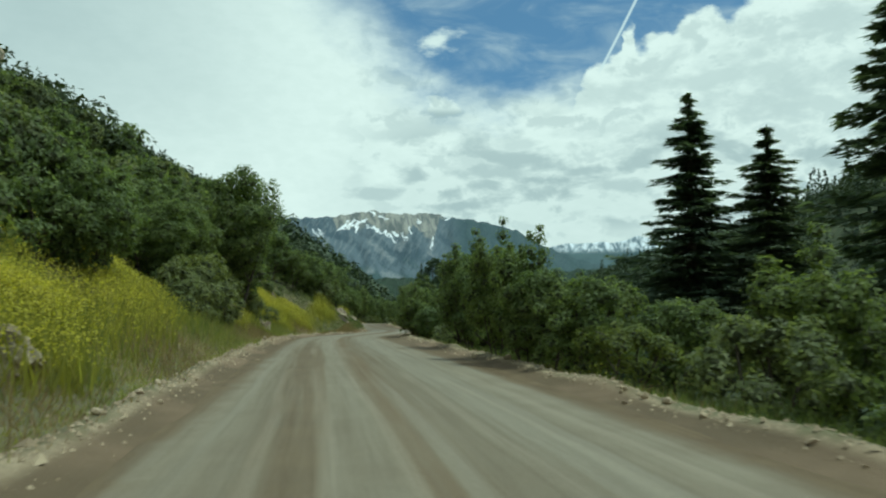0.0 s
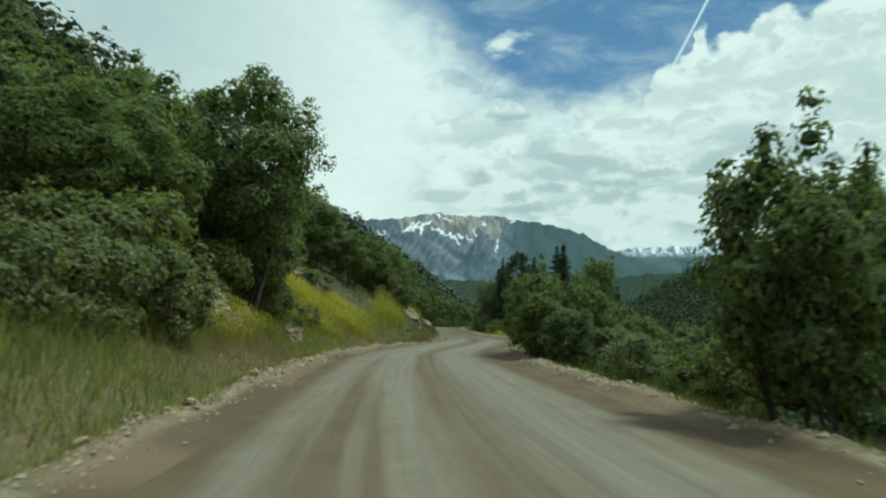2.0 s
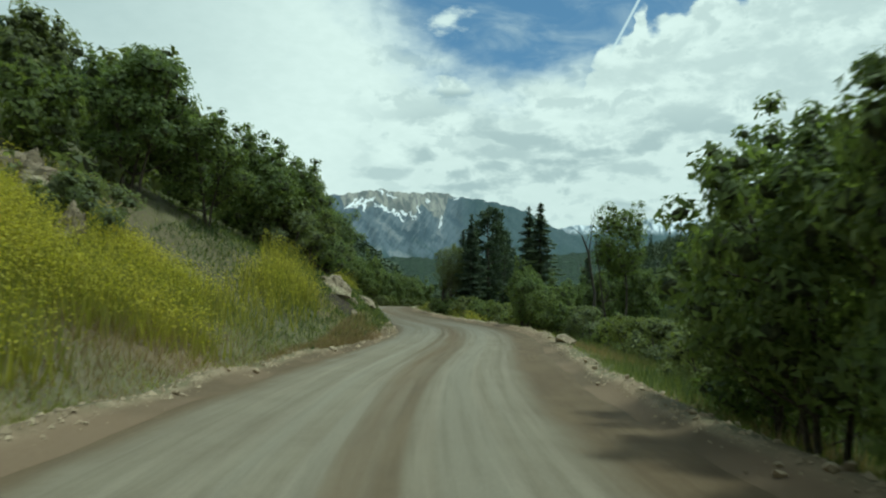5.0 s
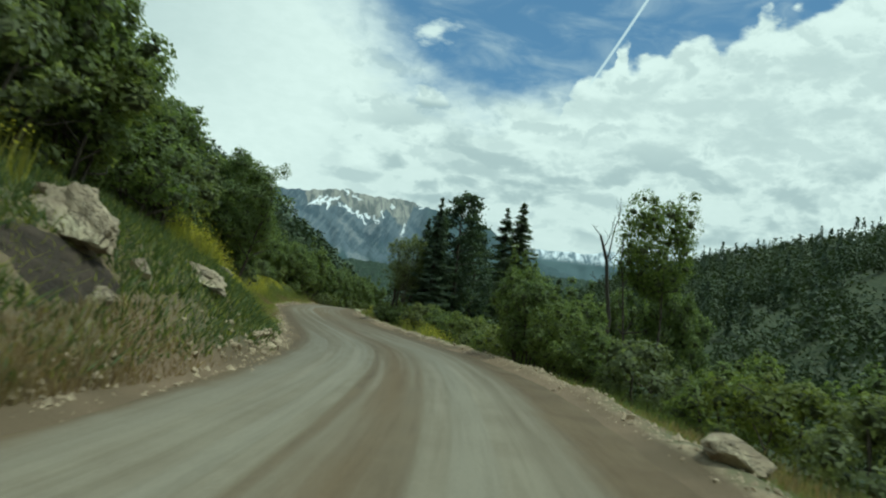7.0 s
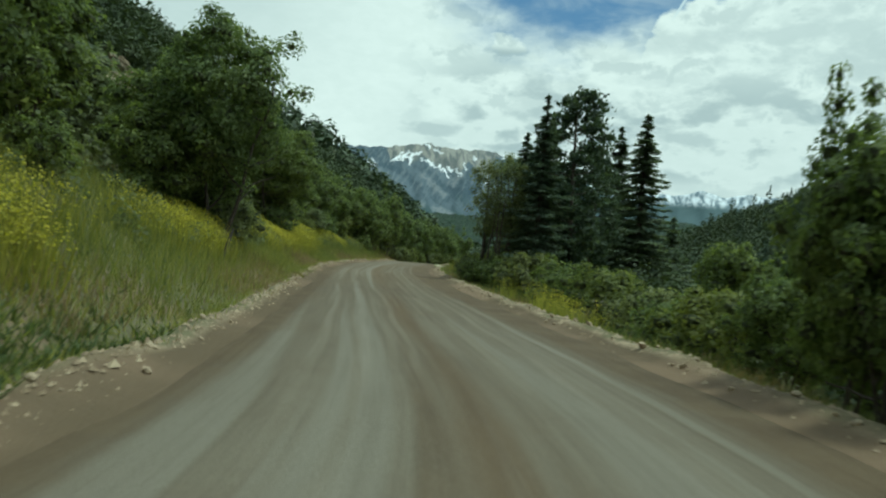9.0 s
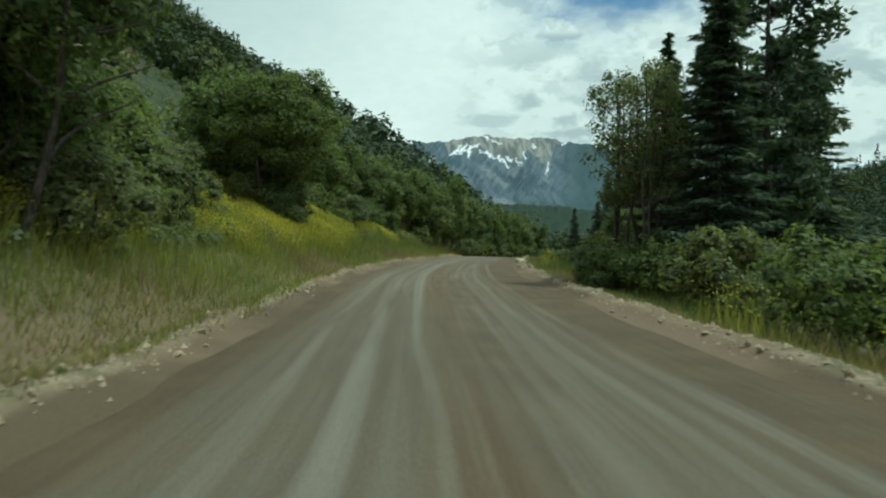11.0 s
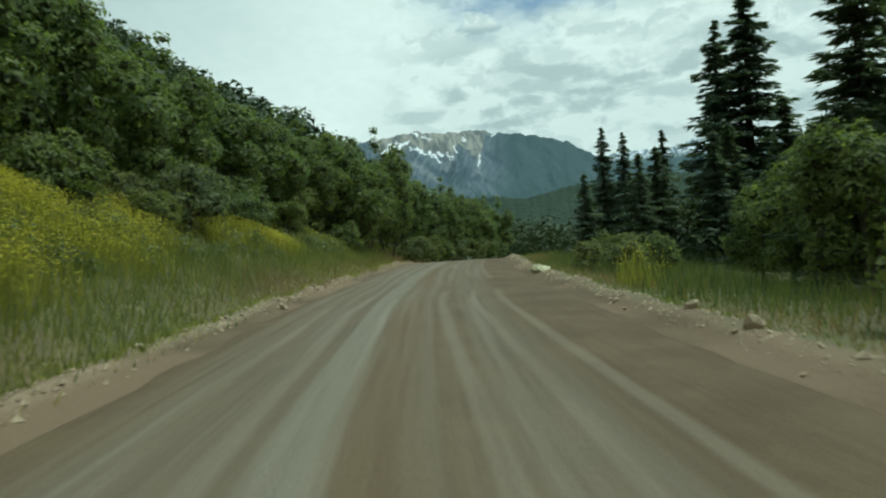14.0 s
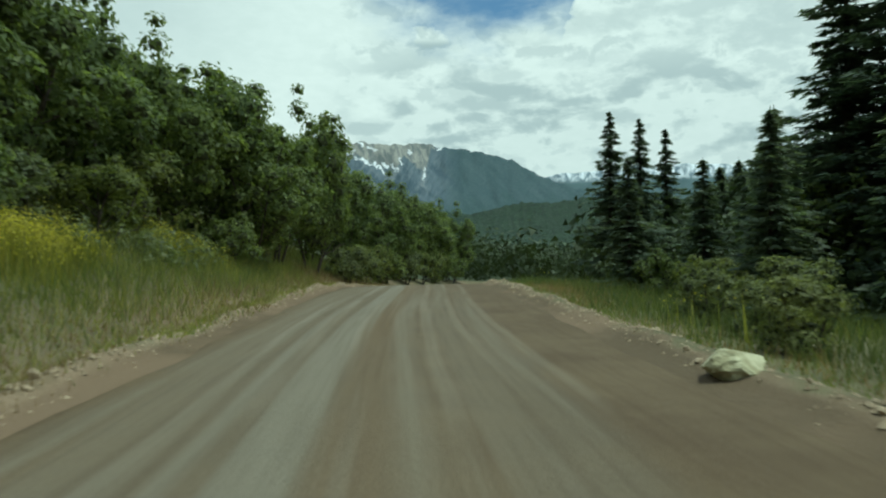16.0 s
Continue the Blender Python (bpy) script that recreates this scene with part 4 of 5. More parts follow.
def pine(name, label, seed, height, radius, leaves, size):
    """An open-crowned conifer with separate tufted boughs."""
    rng = np.random.default_rng(seed)
    root = new(name)
    lines = [limb(rng, (0, 0, -0.8), (0.02, 0, 1), height + 0.6, 0.017 * height, 0.02, 0.08, 8)]
    centres, cr = [], []
    for i in range(46):
        f = 0.12 + 0.86 * i / 46
        w = i * 2.4 + rng.normal() * 0.3
        r = radius * (0.35 + 0.65 * math.sin(math.pi * min(1, (1 - f) * 1.25)) ** 0.8) * rng.uniform(0.6, 1.1) * (1.0 if f < 0.75 else 0.75)
        z = f * height
        tip = np.array((math.cos(w) * r, math.sin(w) * r, z + 0.12 * r))
        lines.append([(np.array((0, 0, z - 0.2)), 0.05 * (1 - f) + 0.02), (tip * 0.6 + np.array((0, 0, z)) * 0.4, 0.025), (tip, 0.01)])
        for t in (0.55, 0.8, 1.0):
            centres.append(tip * t + np.array((0, 0, z)) * (1 - t))
            cr.append(rng.uniform(0.35, 0.62))
    centres, cr = np.array(centres), np.array(cr)
    pick = rng.integers(0, len(centres), leaves)
    off = rng.normal(size=(leaves, 3)) * cr[pick][:, None] * np.array([0.6, 0.6, 0.38])
    part("trunk", tubes("trunk", lines, BARK), BARK, root)
    part("crown", quads_mesh("crown", leaf_quads(centres[pick] + off, size, rng, 0.8, 1.6), PINE), PINE, root)
    return tagged(root, label, "conifer tree")


def dead_tree(x, y, height, seed=5):
    rng = np.random.default_rng(seed)
    root = new("dead_tree")
    bends = ((0.0, -0.6, 0.17), (0.16, 1.6, 0.15), (0.42, 3.4, 0.14), (0.50, 5.2, 0.13), (0.22, 7.0, 0.11), (0.0, 8.6, 0.10), (-0.34, 9.4, 0.08), (-0.66, 10.1, 0.06))
    stem = [(np.array([a, 0.1 * math.sin(c), c]) * height / 13.2, w) for a, c, w in bends]
    for i, w, l, r0 in ((5, (0.22, 0.1, 1), 0.31, 0.055), (6, (0.35, 0, 1), 0.16, 0.030), (7, (-0.5, 0.2, 0.5), 0.06, 0.03), (4, (-0.9, 0.2, 0.5), 0.10, 0.035), (5, (0.8, 0.1, 0.5), 0.11, 0.035)):
        br = limb(rng, stem[i][0], w, height * l, r0, 0.010, 0.35, 6)
        twigs = [br]
        for k in (2, 3, 4, 5):
            twigs.append(limb(rng, br[k][0], rng.normal(size=3) + np.array([0.1, 0, 0.9]), height * 0.07 * min(1.0, l * 5), 0.014, 0.004, 0.4, 4))
        part("branch", tubes("branch", twigs, DEADWOOD, 5), DEADWOOD, root)
    part("trunk", tubes("trunk", [stem], DEADWOOD), DEADWOOD, root)
    root.matrix_basis = pose(x, y, float(land(x, y)))
    return tagged(root, "bare grey dead tree with broken top", "dead tree")


def spot(y, d):
    """The ground point at y along the road and d metres from its middle."""
    x = float(mid(y)) + d
    return x, y, float(land(x, y))


def stand(proto, y, d, size, turn, first=[], tilt=0.0, height=None):
    """Place a copy of a tree; the prototype itself takes the first place."""
    x, y, z = spot(y, d)
    tall = size if height is None else height
    m = Matrix.LocRotScale((x, y, z - 0.05), Euler((radians(tilt), 0, radians(turn))), (size, size, tall))
    if proto.name not in first:
        first.append(proto.name)
        proto.matrix_basis = m
        return proto
    k = proto.scale
    return copy_thing(proto, m @ Matrix.Diagonal((1 / k[0], 1 / k[1], 1 / k[2], 1)))


OAK_LABELS = "dense green scrub oak with grey stems beside the road"
oaks = [broadleaf("oak_tree", OAK_LABELS, "oak tree", 11 + i, 6.0, 2.35, 8800, 0.138, OAK, 0.08, 3, 0.72) for i in range(4)]
bushes = [broadleaf("bush", "low leafy green bush on the road verge", "bush", 31 + i, 2.2, 1.5, 3300, 0.094, (OAK, SAGE, WEED)[i], 0.03, 3, 0.46, 0.0, 4) for i in range(3)]
shrub = broadleaf("shrub", "pale grey green shrub in the roadside grass", "shrub", 37, 2.1, 1.45, 3600, 0.090, PALE, 0.03, 3, 0.46, 0.0, 4)
great_oak = broadleaf("oak_tree", "great dark oak with a high spreading crown", "oak tree", 58, 10.0, 3.1, 25000, 0.118, OAK, 0.25, 2, 0.82, 0.0, 8, 0.34)
small_oaks = [broadleaf("oak_tree", "scrub oak on the wooded hillside", "oak tree", 51 + i, 5.2, 2.3, 2400, 0.228, (OAK, OAK, SAGE)[i], 0.08, 2, 0.95, 0.0, 2) for i in range(3)]
cotton = broadleaf("cottonwood_tree", "tall light green cottonwood with a round crown", "cottonwood tree", 72, 10.0, 2.2, 15000, 0.088, COTTON, 0.50, 2, 0.66, 0.0, 9, 0.34)
aspen = broadleaf("aspen_tree", "slender thinly leaved tree with bare lower stems", "tree", 75, 10.0, 1.5, 6000, 0.09, SAGE, 0.3, 3, 0.46, 0.0, 7, 0.22, 0.035)
spruces = [spruce("spruce_tree", "tall dark green spruce with drooping boughs", 91 + i, 14.0, (3.4, 3.8)[i], 12500, 0.165, SPRUCE) for i in range(2)]
slim = spruce("spruce_tree", "narrow dark spruce with a pointed top", 95, 12.0, 2.8, 11500, 0.16, SPRUCE)
young = spruce("spruce_tree", "dark young spruce behind the roadside bushes", 98, 12.0, 2.9, 4600, 0.25, SPRUCE)
pine_proto = pine("pine_tree", "tall dark pine with tufted irregular boughs", 97, 13.0, 2.7, 9500, 0.18)

# trees close to the road on the uphill side: along the road, metres from its middle, height factor
UPHILL = [
    (-9, -15, 4.5), (0, -16, 4.2), (7, -15, 4.0), (13, -16, 4.5), (19, -15.5, 4.6), (25, -8.4, 4.2), (29, -16.5, 4.2), (36, -16.5, 4.6), (41, -14.8, 5.4), (39, -15.5, 5.2), (47.5, -10.4, 7.0), (44, -12.5, 5.7), (49.6, -13.0, 6.4), (54, -12, 6.4), (55, -8.2, 7.6), (59.5, -9.0, 6.4), (63, -12, 4.2), (69, -14.5, 3.6), (76.0, -13.2, 3.4), (79, -11.8, 5.4), (80.5, -9.8, 4.6), (83, -8.8, 4.7), (85.5, -8.2, 4.8), (87.5, -7.9, 4.2), (91.5, -8.9, 4.2), (93, -10.5, 4.8), (98, -12.5, 5.4), (102, -12.5, 5.8), (106.5, -10.8, 6.4), (110, -12.5, 6.0), (113, -12.4, 5.2), (116.5, -12.5, 5.6), (124, -10, 6.0), (121.2, -8.8, 5.0), (124.8, -8.0, 4.4), (128, -11.5, 5.0), (131, -10.4, 3.3), (135, -10.6, 3.4), (138, -12, 3.6), (127, -9.6, 3.4), (148.6, -11.3, 6.3), (152.0, -12.7, 6.2), (155.6, -13.9, 5.5), (160.0, -12.3, 6.2), (164.5, -12.5, 7.0), (169.7, -11.9, 6.6), (173.0, -12.1, 6.6), (178.1, -11.3, 6.5), (181.8, -11.3, 6.7), (184.9, -10.5, 6.6), (188.8, -9.4, 7.4), (192.9, -8.6, 7.9), (192, -6.8, 6.8), (197, -7.2, 6.8), (203, -6.6, 9.6), (209, -8.4, 8.4), (214, -7.4, 8.0), (219, -7.0, 8.0), (224, -6.6, 8.2), (229, -7.4, 8.6), (234, -7.0, 8.4), (239, -6.6, 8.4), (245, -6.6, 8.0), (236, -12.4, 8.0), (226, -12.2, 8.0)]
for i, (y, d, s) in enumerate(UPHILL):
    back = d < -12.6
    tagged(stand(small_oaks[i % 2] if back else oaks[i % 4], y, d, min(s / 6.0, 1.12), 67 * i, height=s / (5.2 if back else 6.0)), group="oaks along the road")
tagged(stand(great_oak, 52.4, -7.5, 1.0, 40, height=1.03), group="oaks along the road")
for i, (y, d, w, h) in enumerate(((41.4, -10.0, 0.66, 0.50), (45.0, -10.0, 0.74, 0.58), (48.6, -10.4, 0.80, 0.68), (122.3, -7.2, 0.92, 0.93), (147.3, -8.3, 0.95, 0.78), (151.4, -10.6, 0.8, 0.72))):
    tagged(stand(great_oak, y, d, w, 80 + 95 * i, height=h), group="oaks along the road")
# and on the downhill side
DOWNHILL = [
    (11, 11.5, 4.2), (15, 9.4, 4.4), (18.2, 5.2, 2.7, 0.45), (20.0, 4.9, 3.0, 0.48), (21.2, 4.6, 3.8, 0.45), (23.5, 4.3, 3.9, 0.45), (25.2, 8.6, 4.2, 0.6), (20.5, 9.0, 3.6), (31, 5.0, 4.0, 0.45), (32.4, 5.0, 4.7, 0.62), (33.8, 7.2, 5.0, 0.75),
    (50.6, 5.4, 2.6, 0.5), (52.4, 4.8, 3.2, 0.55), (53.9, 4.7, 4.1, 0.5), (55.8, 4.8, 4.0, 0.55), (58.2, 4.8, 4.2, 0.6), (54.5, 6.8, 4.4, 0.6), (61, 5.6, 4.6, 0.7), (65, 8.5, 4.6), (68, 11.5, 4.8),
    (93.6, 5.7, 2.3, 0.42), (96.0, 5.6, 3.0, 0.45), (98.3, 5.5, 3.7, 0.5), (100.0, 5.5, 4.4, 0.5), (101.3, 5.6, 4.9, 0.46), (99.0, 7.4, 4.0, 0.6), (102.6, 7.6, 4.0, 0.6), (107, 8.2, 3.2),
    (143, 11.0, 2.8), (147, 10.2, 3.0), (151, 11.0, 4.2), (156, 10.5, 4.6), (160, 12.0, 4.8), (164, 11.5, 3.2)]
for i, (y, d, s, *w) in enumerate(DOWNHILL):
    tagged(stand(oaks[(i + 1) % 4], y, d, w[0] if w else s / 6.0, 101 * i, height=s / 6.0), group="oaks along the road")
LOW = [(134.2, 5.6, 0.75), (136.0, 5.4, 0.7), (138.2, 6.0, 0.85), (133.0, 7.0, 0.9), (-2, 7.5, 0.9), (5, 8.5, 1.0), (9, 7.6, 1.1), (13, 6.9, 1.0), (16.5, 5.6, 0.7), (22.5, 5.4, 0.7), (29, 7.5, 0.8), (37, 6.4, 0.8), (40, 7.0, 0.9), (43.5, 5.8, 0.75), (46, 9.5, 1.1), (49, 8.0, 0.9), (52, 8.0, 1.1), (57.5, 6.4, 0.9), (62, 6.4, 1.0),
       (72, 8.2, 1.0), (75, 9.5, 1.2), (78, 10.5, 1.2), (82, 9.0, 1.1), (85, 8.2, 1.0), (89, 8.6, 1.1), (93, 8.0, 1.2), (110, 8.0, 1.1), (114, 8.4, 1.0), (118, 9.2, 1.2), (123, 9.6, 1.3), (127, 8.5, 1.2), (131, 8.0, 1.2), (135, 8.2, 1.1),
       (139, 8.6, 1.1), (143, 8.0, 0.9), (148, 7.6, 0.9), (168, 8.8, 0.7), (174, 8.8, 0.8), (180, 9.5, 0.8), (186, 10, 0.8),
       (4, -7.4, 0.8), (87.0, -7.6, 1.1), (89.6, -7.2, 0.95), (91.8, -7.4, 1.0), (94.0, -8.0, 1.0), (96.6, -8.5, 1.0), (83.4, -7.8, 1.1), (12, -7.6, 0.9), (24, -9.6, 1.2), (38, -7.0, 1.1), (40.5, -7.8, 1.3), (42, -9.6, 1.2), (43.6, -9.2, 1.2), (51, -8.4, 1.2), (55, -9.6, 1.0), (72, -9.4, 0.9), (92, -7.4, 0.9), (110, -9.2, 0.7), (124, -6.9, 0.9), (129, -9.6, 1.1), (133, -9.8, 1.2), (137, -10.0, 1.1),
       (152, -11.4, 1.0), (158, -11.6, 0.9), (163, -11.4, 0.9), (186, -9.6, 1.2), (160, -9.8, 1.0), (168, -9.4, 1.15), (164.5, -9.0, 0.7), (174.5, -9.2, 1.1), (178, -10.0, 1.0), (182, -9.0, 1.0), (189, -7.0, 0.9), (206, -5.0, 1.1), (212, -5.4, 1.2), (218, -5.2, 1.2), (224, -5.4, 1.3), (230, -5.6, 1.3), (221, -8.0, 1.5), (228, -8.0, 1.5), (236, -6.0, 1.4), (242, -6.0, 1.4), (166, -10.8, 0.7), (147, -9.8, 0.8), (147.0, -8.0, 1.0), (148.0, -8.8, 1.3), (149.6, -9.6, 1.1)]
for i, (y, d, s) in enumerate(LOW):
    tagged(stand(bushes[i % 3], y, d, s, 47 * i), group="bushes on the verges")
for i, (y, d, s) in enumerate(((35.5, -6.6, 0.8), (33.2, -6.9, 0.75), (36.6, -7.9, 1.0), (38.6, -6.2, 0.85), (41.4, -6.8, 1.0), (49.0, -7.6, 0.6), (56.6, -6.7, 0.7), (56.4, -7.4, 0.9), (62, -9.2, 0.9), (60.6, -6.6, 0.55), (129, -7.6, 0.8), (133, -8.2, 0.9), (137.5, -8.6, 0.8), (141.5, 7.0, 0.8), (138, 5.4, 0.7), (134.5, 6.0, 0.7), (171, 6.6, 0.5), (168.5, 6.0, 0.55), (174.5, 7.2, 0.6), (166.5, 7.2, 0.6))):
    tagged(stand(shrub, y, d, s, 53 * i), group="pale shrubs on the verges")
# conifers and tall trees across the road
for i, (x, y, h) in enumerate(((27.5, 50.3, 20.7), (32.5, 48.5, 18.6), (19.5, 21.0, 18.0), (36.8, 159.4, 17.4), (35.7, 184.8, 15.1), (36.5, 182.6, 16.8), (38.5, 171, 18.0), (21.0, 134.5, 12.0))):
    tagged(stand(spruces[i % 2], y, x - float(mid(y)), h / 14.0 * (1.7 if i < 2 else 0.95 if i == 7 else 1.35), 63 * i, height=h / 14.0), group="spruces in the valley")
for i, (x, y, h) in enumerate(((36.3, 209, 12.9), (37.6, 207, 12.1), (50, 227, 16.0), (26.4, 158.5, 11.2), (22.4, 138.5, 11.5), (21.4, 141.0, 10.5))):
    tagged(stand(slim, y, x - float(mid(y)), h / 12.0 * 1.2, 40 * i, height=h / 12.0), group="spruces in the valley")
BEHIND = [(27.6, 178, 6.3), (29.8, 181, 7.0), (30.6, 175.5, 7.2), (33.2, 179, 8.0), (27.4, 187, 5.6), (32.6, 172.5, 8.4)]
for i in range(28):
    y = 186 + 44 * ((i * 0.618) % 1.0)
    x = 29.5 + 0.62 * (y - 185) + 15 * ((i * 0.377) % 1.0)
    BEHIND.append((x, y, 5.6 + 0.10 * (y - 185) + 0.16 * (x - 29.5) * ((i * 0.71) % 1.0)))
for i, (x, y, h) in enumerate(BEHIND):
    tagged(stand(young, y, x - float(mid(y)), h / 12.0 * (1.2 + 0.3 * ((i * 0.53) % 1.0)), 77 * i, height=h / 12.0), group="spruces in the valley")
for i, (x, y, h) in enumerate(((23.6, 136.6, 13.3), (27.0, 143.0, 11.0))):
    tagged(stand(pine_proto, y, x - float(mid(y)), h / 13.0, 80 * i), group="pines in the valley")
stand(cotton, 109.0, 15.7, 1.05, 20, height=1.30)
for i, (x, y, w, h) in enumerate(((30.4, 111.5, 0.8, 8.2), (28.9, 113.5, 0.7, 8.0), (26.9, 115.5, 0.75, 6.8), (32.6, 113.5, 0.8, 7.4), (25.4, 119.0, 0.8, 6.4))):
    tagged(stand(oaks[i % 4], y, x - float(mid(y)), w, 70 * i, height=h / 6.0), group="trees of the valley floor")
for i, (y, d, s) in enumerate(((136.4, 5.9, 0.82), (135.2, 7.0, 0.85), (137.4, 7.4, 0.9))):
    tagged(stand(aspen, y, d, s, 120 * i), group="slender trees by the road")
dead_tree(26.35, 111.9, 13.2)

# oaks on the hillside, and scattered trees of the valley
rng = np.random.default_rng(404)
placed = 0
for k in range(1200):
    y, d = rng.uniform(-20, 235), -rng.uniform(15, 34)
    if 138 < y < 192 and d < -14:
        continue
    if placed < 92 and float(np.sin(y * 0.37) + np.sin(d * 0.5 + y * 0.11)) > -0.9:
        placed += 1
        tagged(stand(small_oaks[k % 3], y, d + float(lie(y) - mid(y)), rng.uniform(0.6, 1.15), rng.uniform(0, 360)), group="oaks on the hillside")
for k in range(36):
    y, d = rng.uniform(0, 235), rng.uniform(15, 46)
    if abs(float(mid(y)) + d - 25) + abs(y - 111) < 8:
        continue
    d += float(lie(y) - mid(y))
    if d < 6:
        continue
    tagged(stand(small_oaks[k % 3], y, d, rng.uniform(0.55, 0.95), rng.uniform(0, 360)), group="trees of the valley floor")


def far_woods(name, label, points, heights, kinds, mat, per, size, seed):
    """Woods too far to count: many leaf clumps, joined."""
    r = np.random.default_rng(seed)
    n = len(points)
    z = land(points[:, 0], points[:, 1])
    c = np.repeat(np.stack([points[:, 0], points[:, 1], z], 1), per, 0)
    h = np.repeat(heights, per)[:, None]
    d = r.normal(size=(n * per, 3))
    d /= np.linalg.norm(d, axis=1, keepdims=True)
    if kinds == "round":
        off = d * np.array([0.42, 0.42, 0.46]) * h * r.uniform(0.6, 1.1, (n * per, 1)) + np.array([0, 0, 0.52]) * h
    else:
        f = r.uniform(0.04, 1.0, (n * per, 1)) ** 1.25
        w = r.uniform(0, 6.283, (n * per, 1))
        rad = 0.17 * h * (1 - f) ** 0.85 * r.uniform(0.5, 1.1, (n * per, 1))
        off = np.concatenate([np.cos(w) * rad, np.sin(w) * rad, f * h], 1)
    way = d * np.array([0.8, 0.8, 0.7]) + np.array([0, 0, 0.5]) if kinds == "round" else np.concatenate([np.cos(w), np.sin(w), np.full_like(w, 0.55)], 1)
    q = leaf_quads(c + off, size * 1.05, r, 0.5, 1.25, way, 3)
    ob = new(name, quads_mesh(name, q, mat, 3))
    return tagged(ob, label, "woods", kind="stuff")


def scatter(n, ylo, yhi, dlo, dhi, seed, keep=None):
    r = np.random.default_rng(seed)
    y = r.uniform(ylo, yhi, n)
    d = r.uniform(dlo, dhi, n)
    if keep is not None:
        k = keep(y, d, r.random(n))
        y, d = y[k], d[k]
    x = lie(y) + d
    clear = np.abs(x - mid(y)) > 6.5
    return np.stack([x[clear], y[clear]], 1), r


pts, r = scatter(800, -30, 260, -62, -28, 1, lambda y, d, q: (wobble(y, d, 7, 2.0) + q * 1.6 > 0.0) & ((y < 146) | (y > 192) | (d < -44)))
far_woods("hillside_woods", "green scrub oak woods covering the steep hillside", pts, r.uniform(2.8, 6.5, len(pts)), "round", WOODS, 110, 0.52, 20)
pts, r = scatter(1500, -25, 215, -36, -11.5, 31, lambda y, d, q: wobble(y, d, 4, 1.0) + q * 1.4 > 0.1)
far_woods("hillside_scrub", "low grey green scrub covering the open slope", pts, r.uniform(0.7, 1.9, len(pts)), "round", SAGE, 26, 0.27, 29)
pts, r = scatter(900, 96, 196, -11.5, -6.2, 51, lambda y, d, q: (wobble(y, d, 1.6, 1.0) + wobble(y, d, 5, 3.0) + q * 0.9 > 0.75) & (np.abs(y - 82) > 8))
far_woods("low_scrub", "low grey green scrub in the grass of the slope", pts, r.uniform(0.35, 1.0, len(pts)), "round", SAGE, 75, 0.095, 52)
pts, r = scatter(2500, -30, 330, -160, -58, 11, lambda y, d, q: wobble(y, d, 9, 2.0) + q * 1.4 > 0.0)
far_woods("hillside_woods", "green scrub woods high on the steep hillside", pts, r.uniform(2.5, 7.0, len(pts)), "round", WOODS, 30, 1.15, 21)
pts, r = scatter(1000, 205, 480, -110, -7.5, 2)
far_woods("hillside_woods", "dense green woods along the lower slope", pts, r.uniform(4.0, 7.5, len(pts)), "round", WOODS, 110, 0.62, 22)
pts, r = scatter(330, -30, 420, -170, -60, 3)
far_woods("hillside_firs", "dark firs standing along the hillside", pts, r.uniform(6, 10, len(pts)), "cone", FIRWOODS, 70, 0.7, 23)
pts, r = scatter(420, -30, 420, 46, 125, 4)
far_woods("valley_firs", "dark fir woods on the valley side", pts, 4 + 8 * r.random(len(pts)) ** 1.6, "cone", FIRWOODS, 130, 0.48, 24)
pts, r = scatter(1100, -30, 560, 120, 340, 14)
far_woods("valley_firs", "dark fir woods high on the valley side", pts, 5 + 7 * r.random(len(pts)) ** 1.6, "cone", FIRWOODS, 55, 0.8, 34)
pts, r = scatter(900, -20, 420, 40, 125, 5)
far_woods("valley_woods", "mixed green woods on the valley floor and side", pts, r.uniform(3.2, 7.5, len(pts)), "round", WOODS, 150, 0.43, 25)
pts, r = scatter(1100, 60, 215, 12, 50, 41)
far_woods("valley_scrub", "dark green scrub covering the valley floor", pts, r.uniform(1.2, 3.2, len(pts)), "round", WOODS, 60, 0.26, 42)
pts, r = scatter(1900, -20, 560, 120, 340, 15)
far_woods("valley_woods", "mixed green woods high on the valley side", pts, r.uniform(4, 9, len(pts)), "round", WOODS, 40, 1.2, 35)
pts, r = scatter(520, 205, 345, 10, 150, 6)
far_woods("valley_woods", "mixed green woods ahead in the valley", pts, r.uniform(4.5, 9, len(pts)), "round", WOODS, 150, 0.50, 26)
pts, r = scatter(950, 340, 620, 10, 150, 16)
far_woods("valley_woods", "mixed green woods further down the valley", pts, r.uniform(5, 9, len(pts)), "round", WOODS, 60, 0.95, 28)
pts, r = scatter(1400, 420, 950, -200, 260, 7)
far_woods("valley_woods", "distant dark woods filling the valley", pts, r.uniform(8, 13, len(pts)), "round", FIRWOODS, 30, 2.4, 27)


# ---- grass and flowers of the verges ----


def patches(y, u, spots):
    w = np.zeros_like(y)
    for cy, cu, ry, ru, k in spots:
        w = np.maximum(w, k * np.exp(-((y - cy) / ry) ** 2 - ((u - cu) / ru) ** 2))
    return w


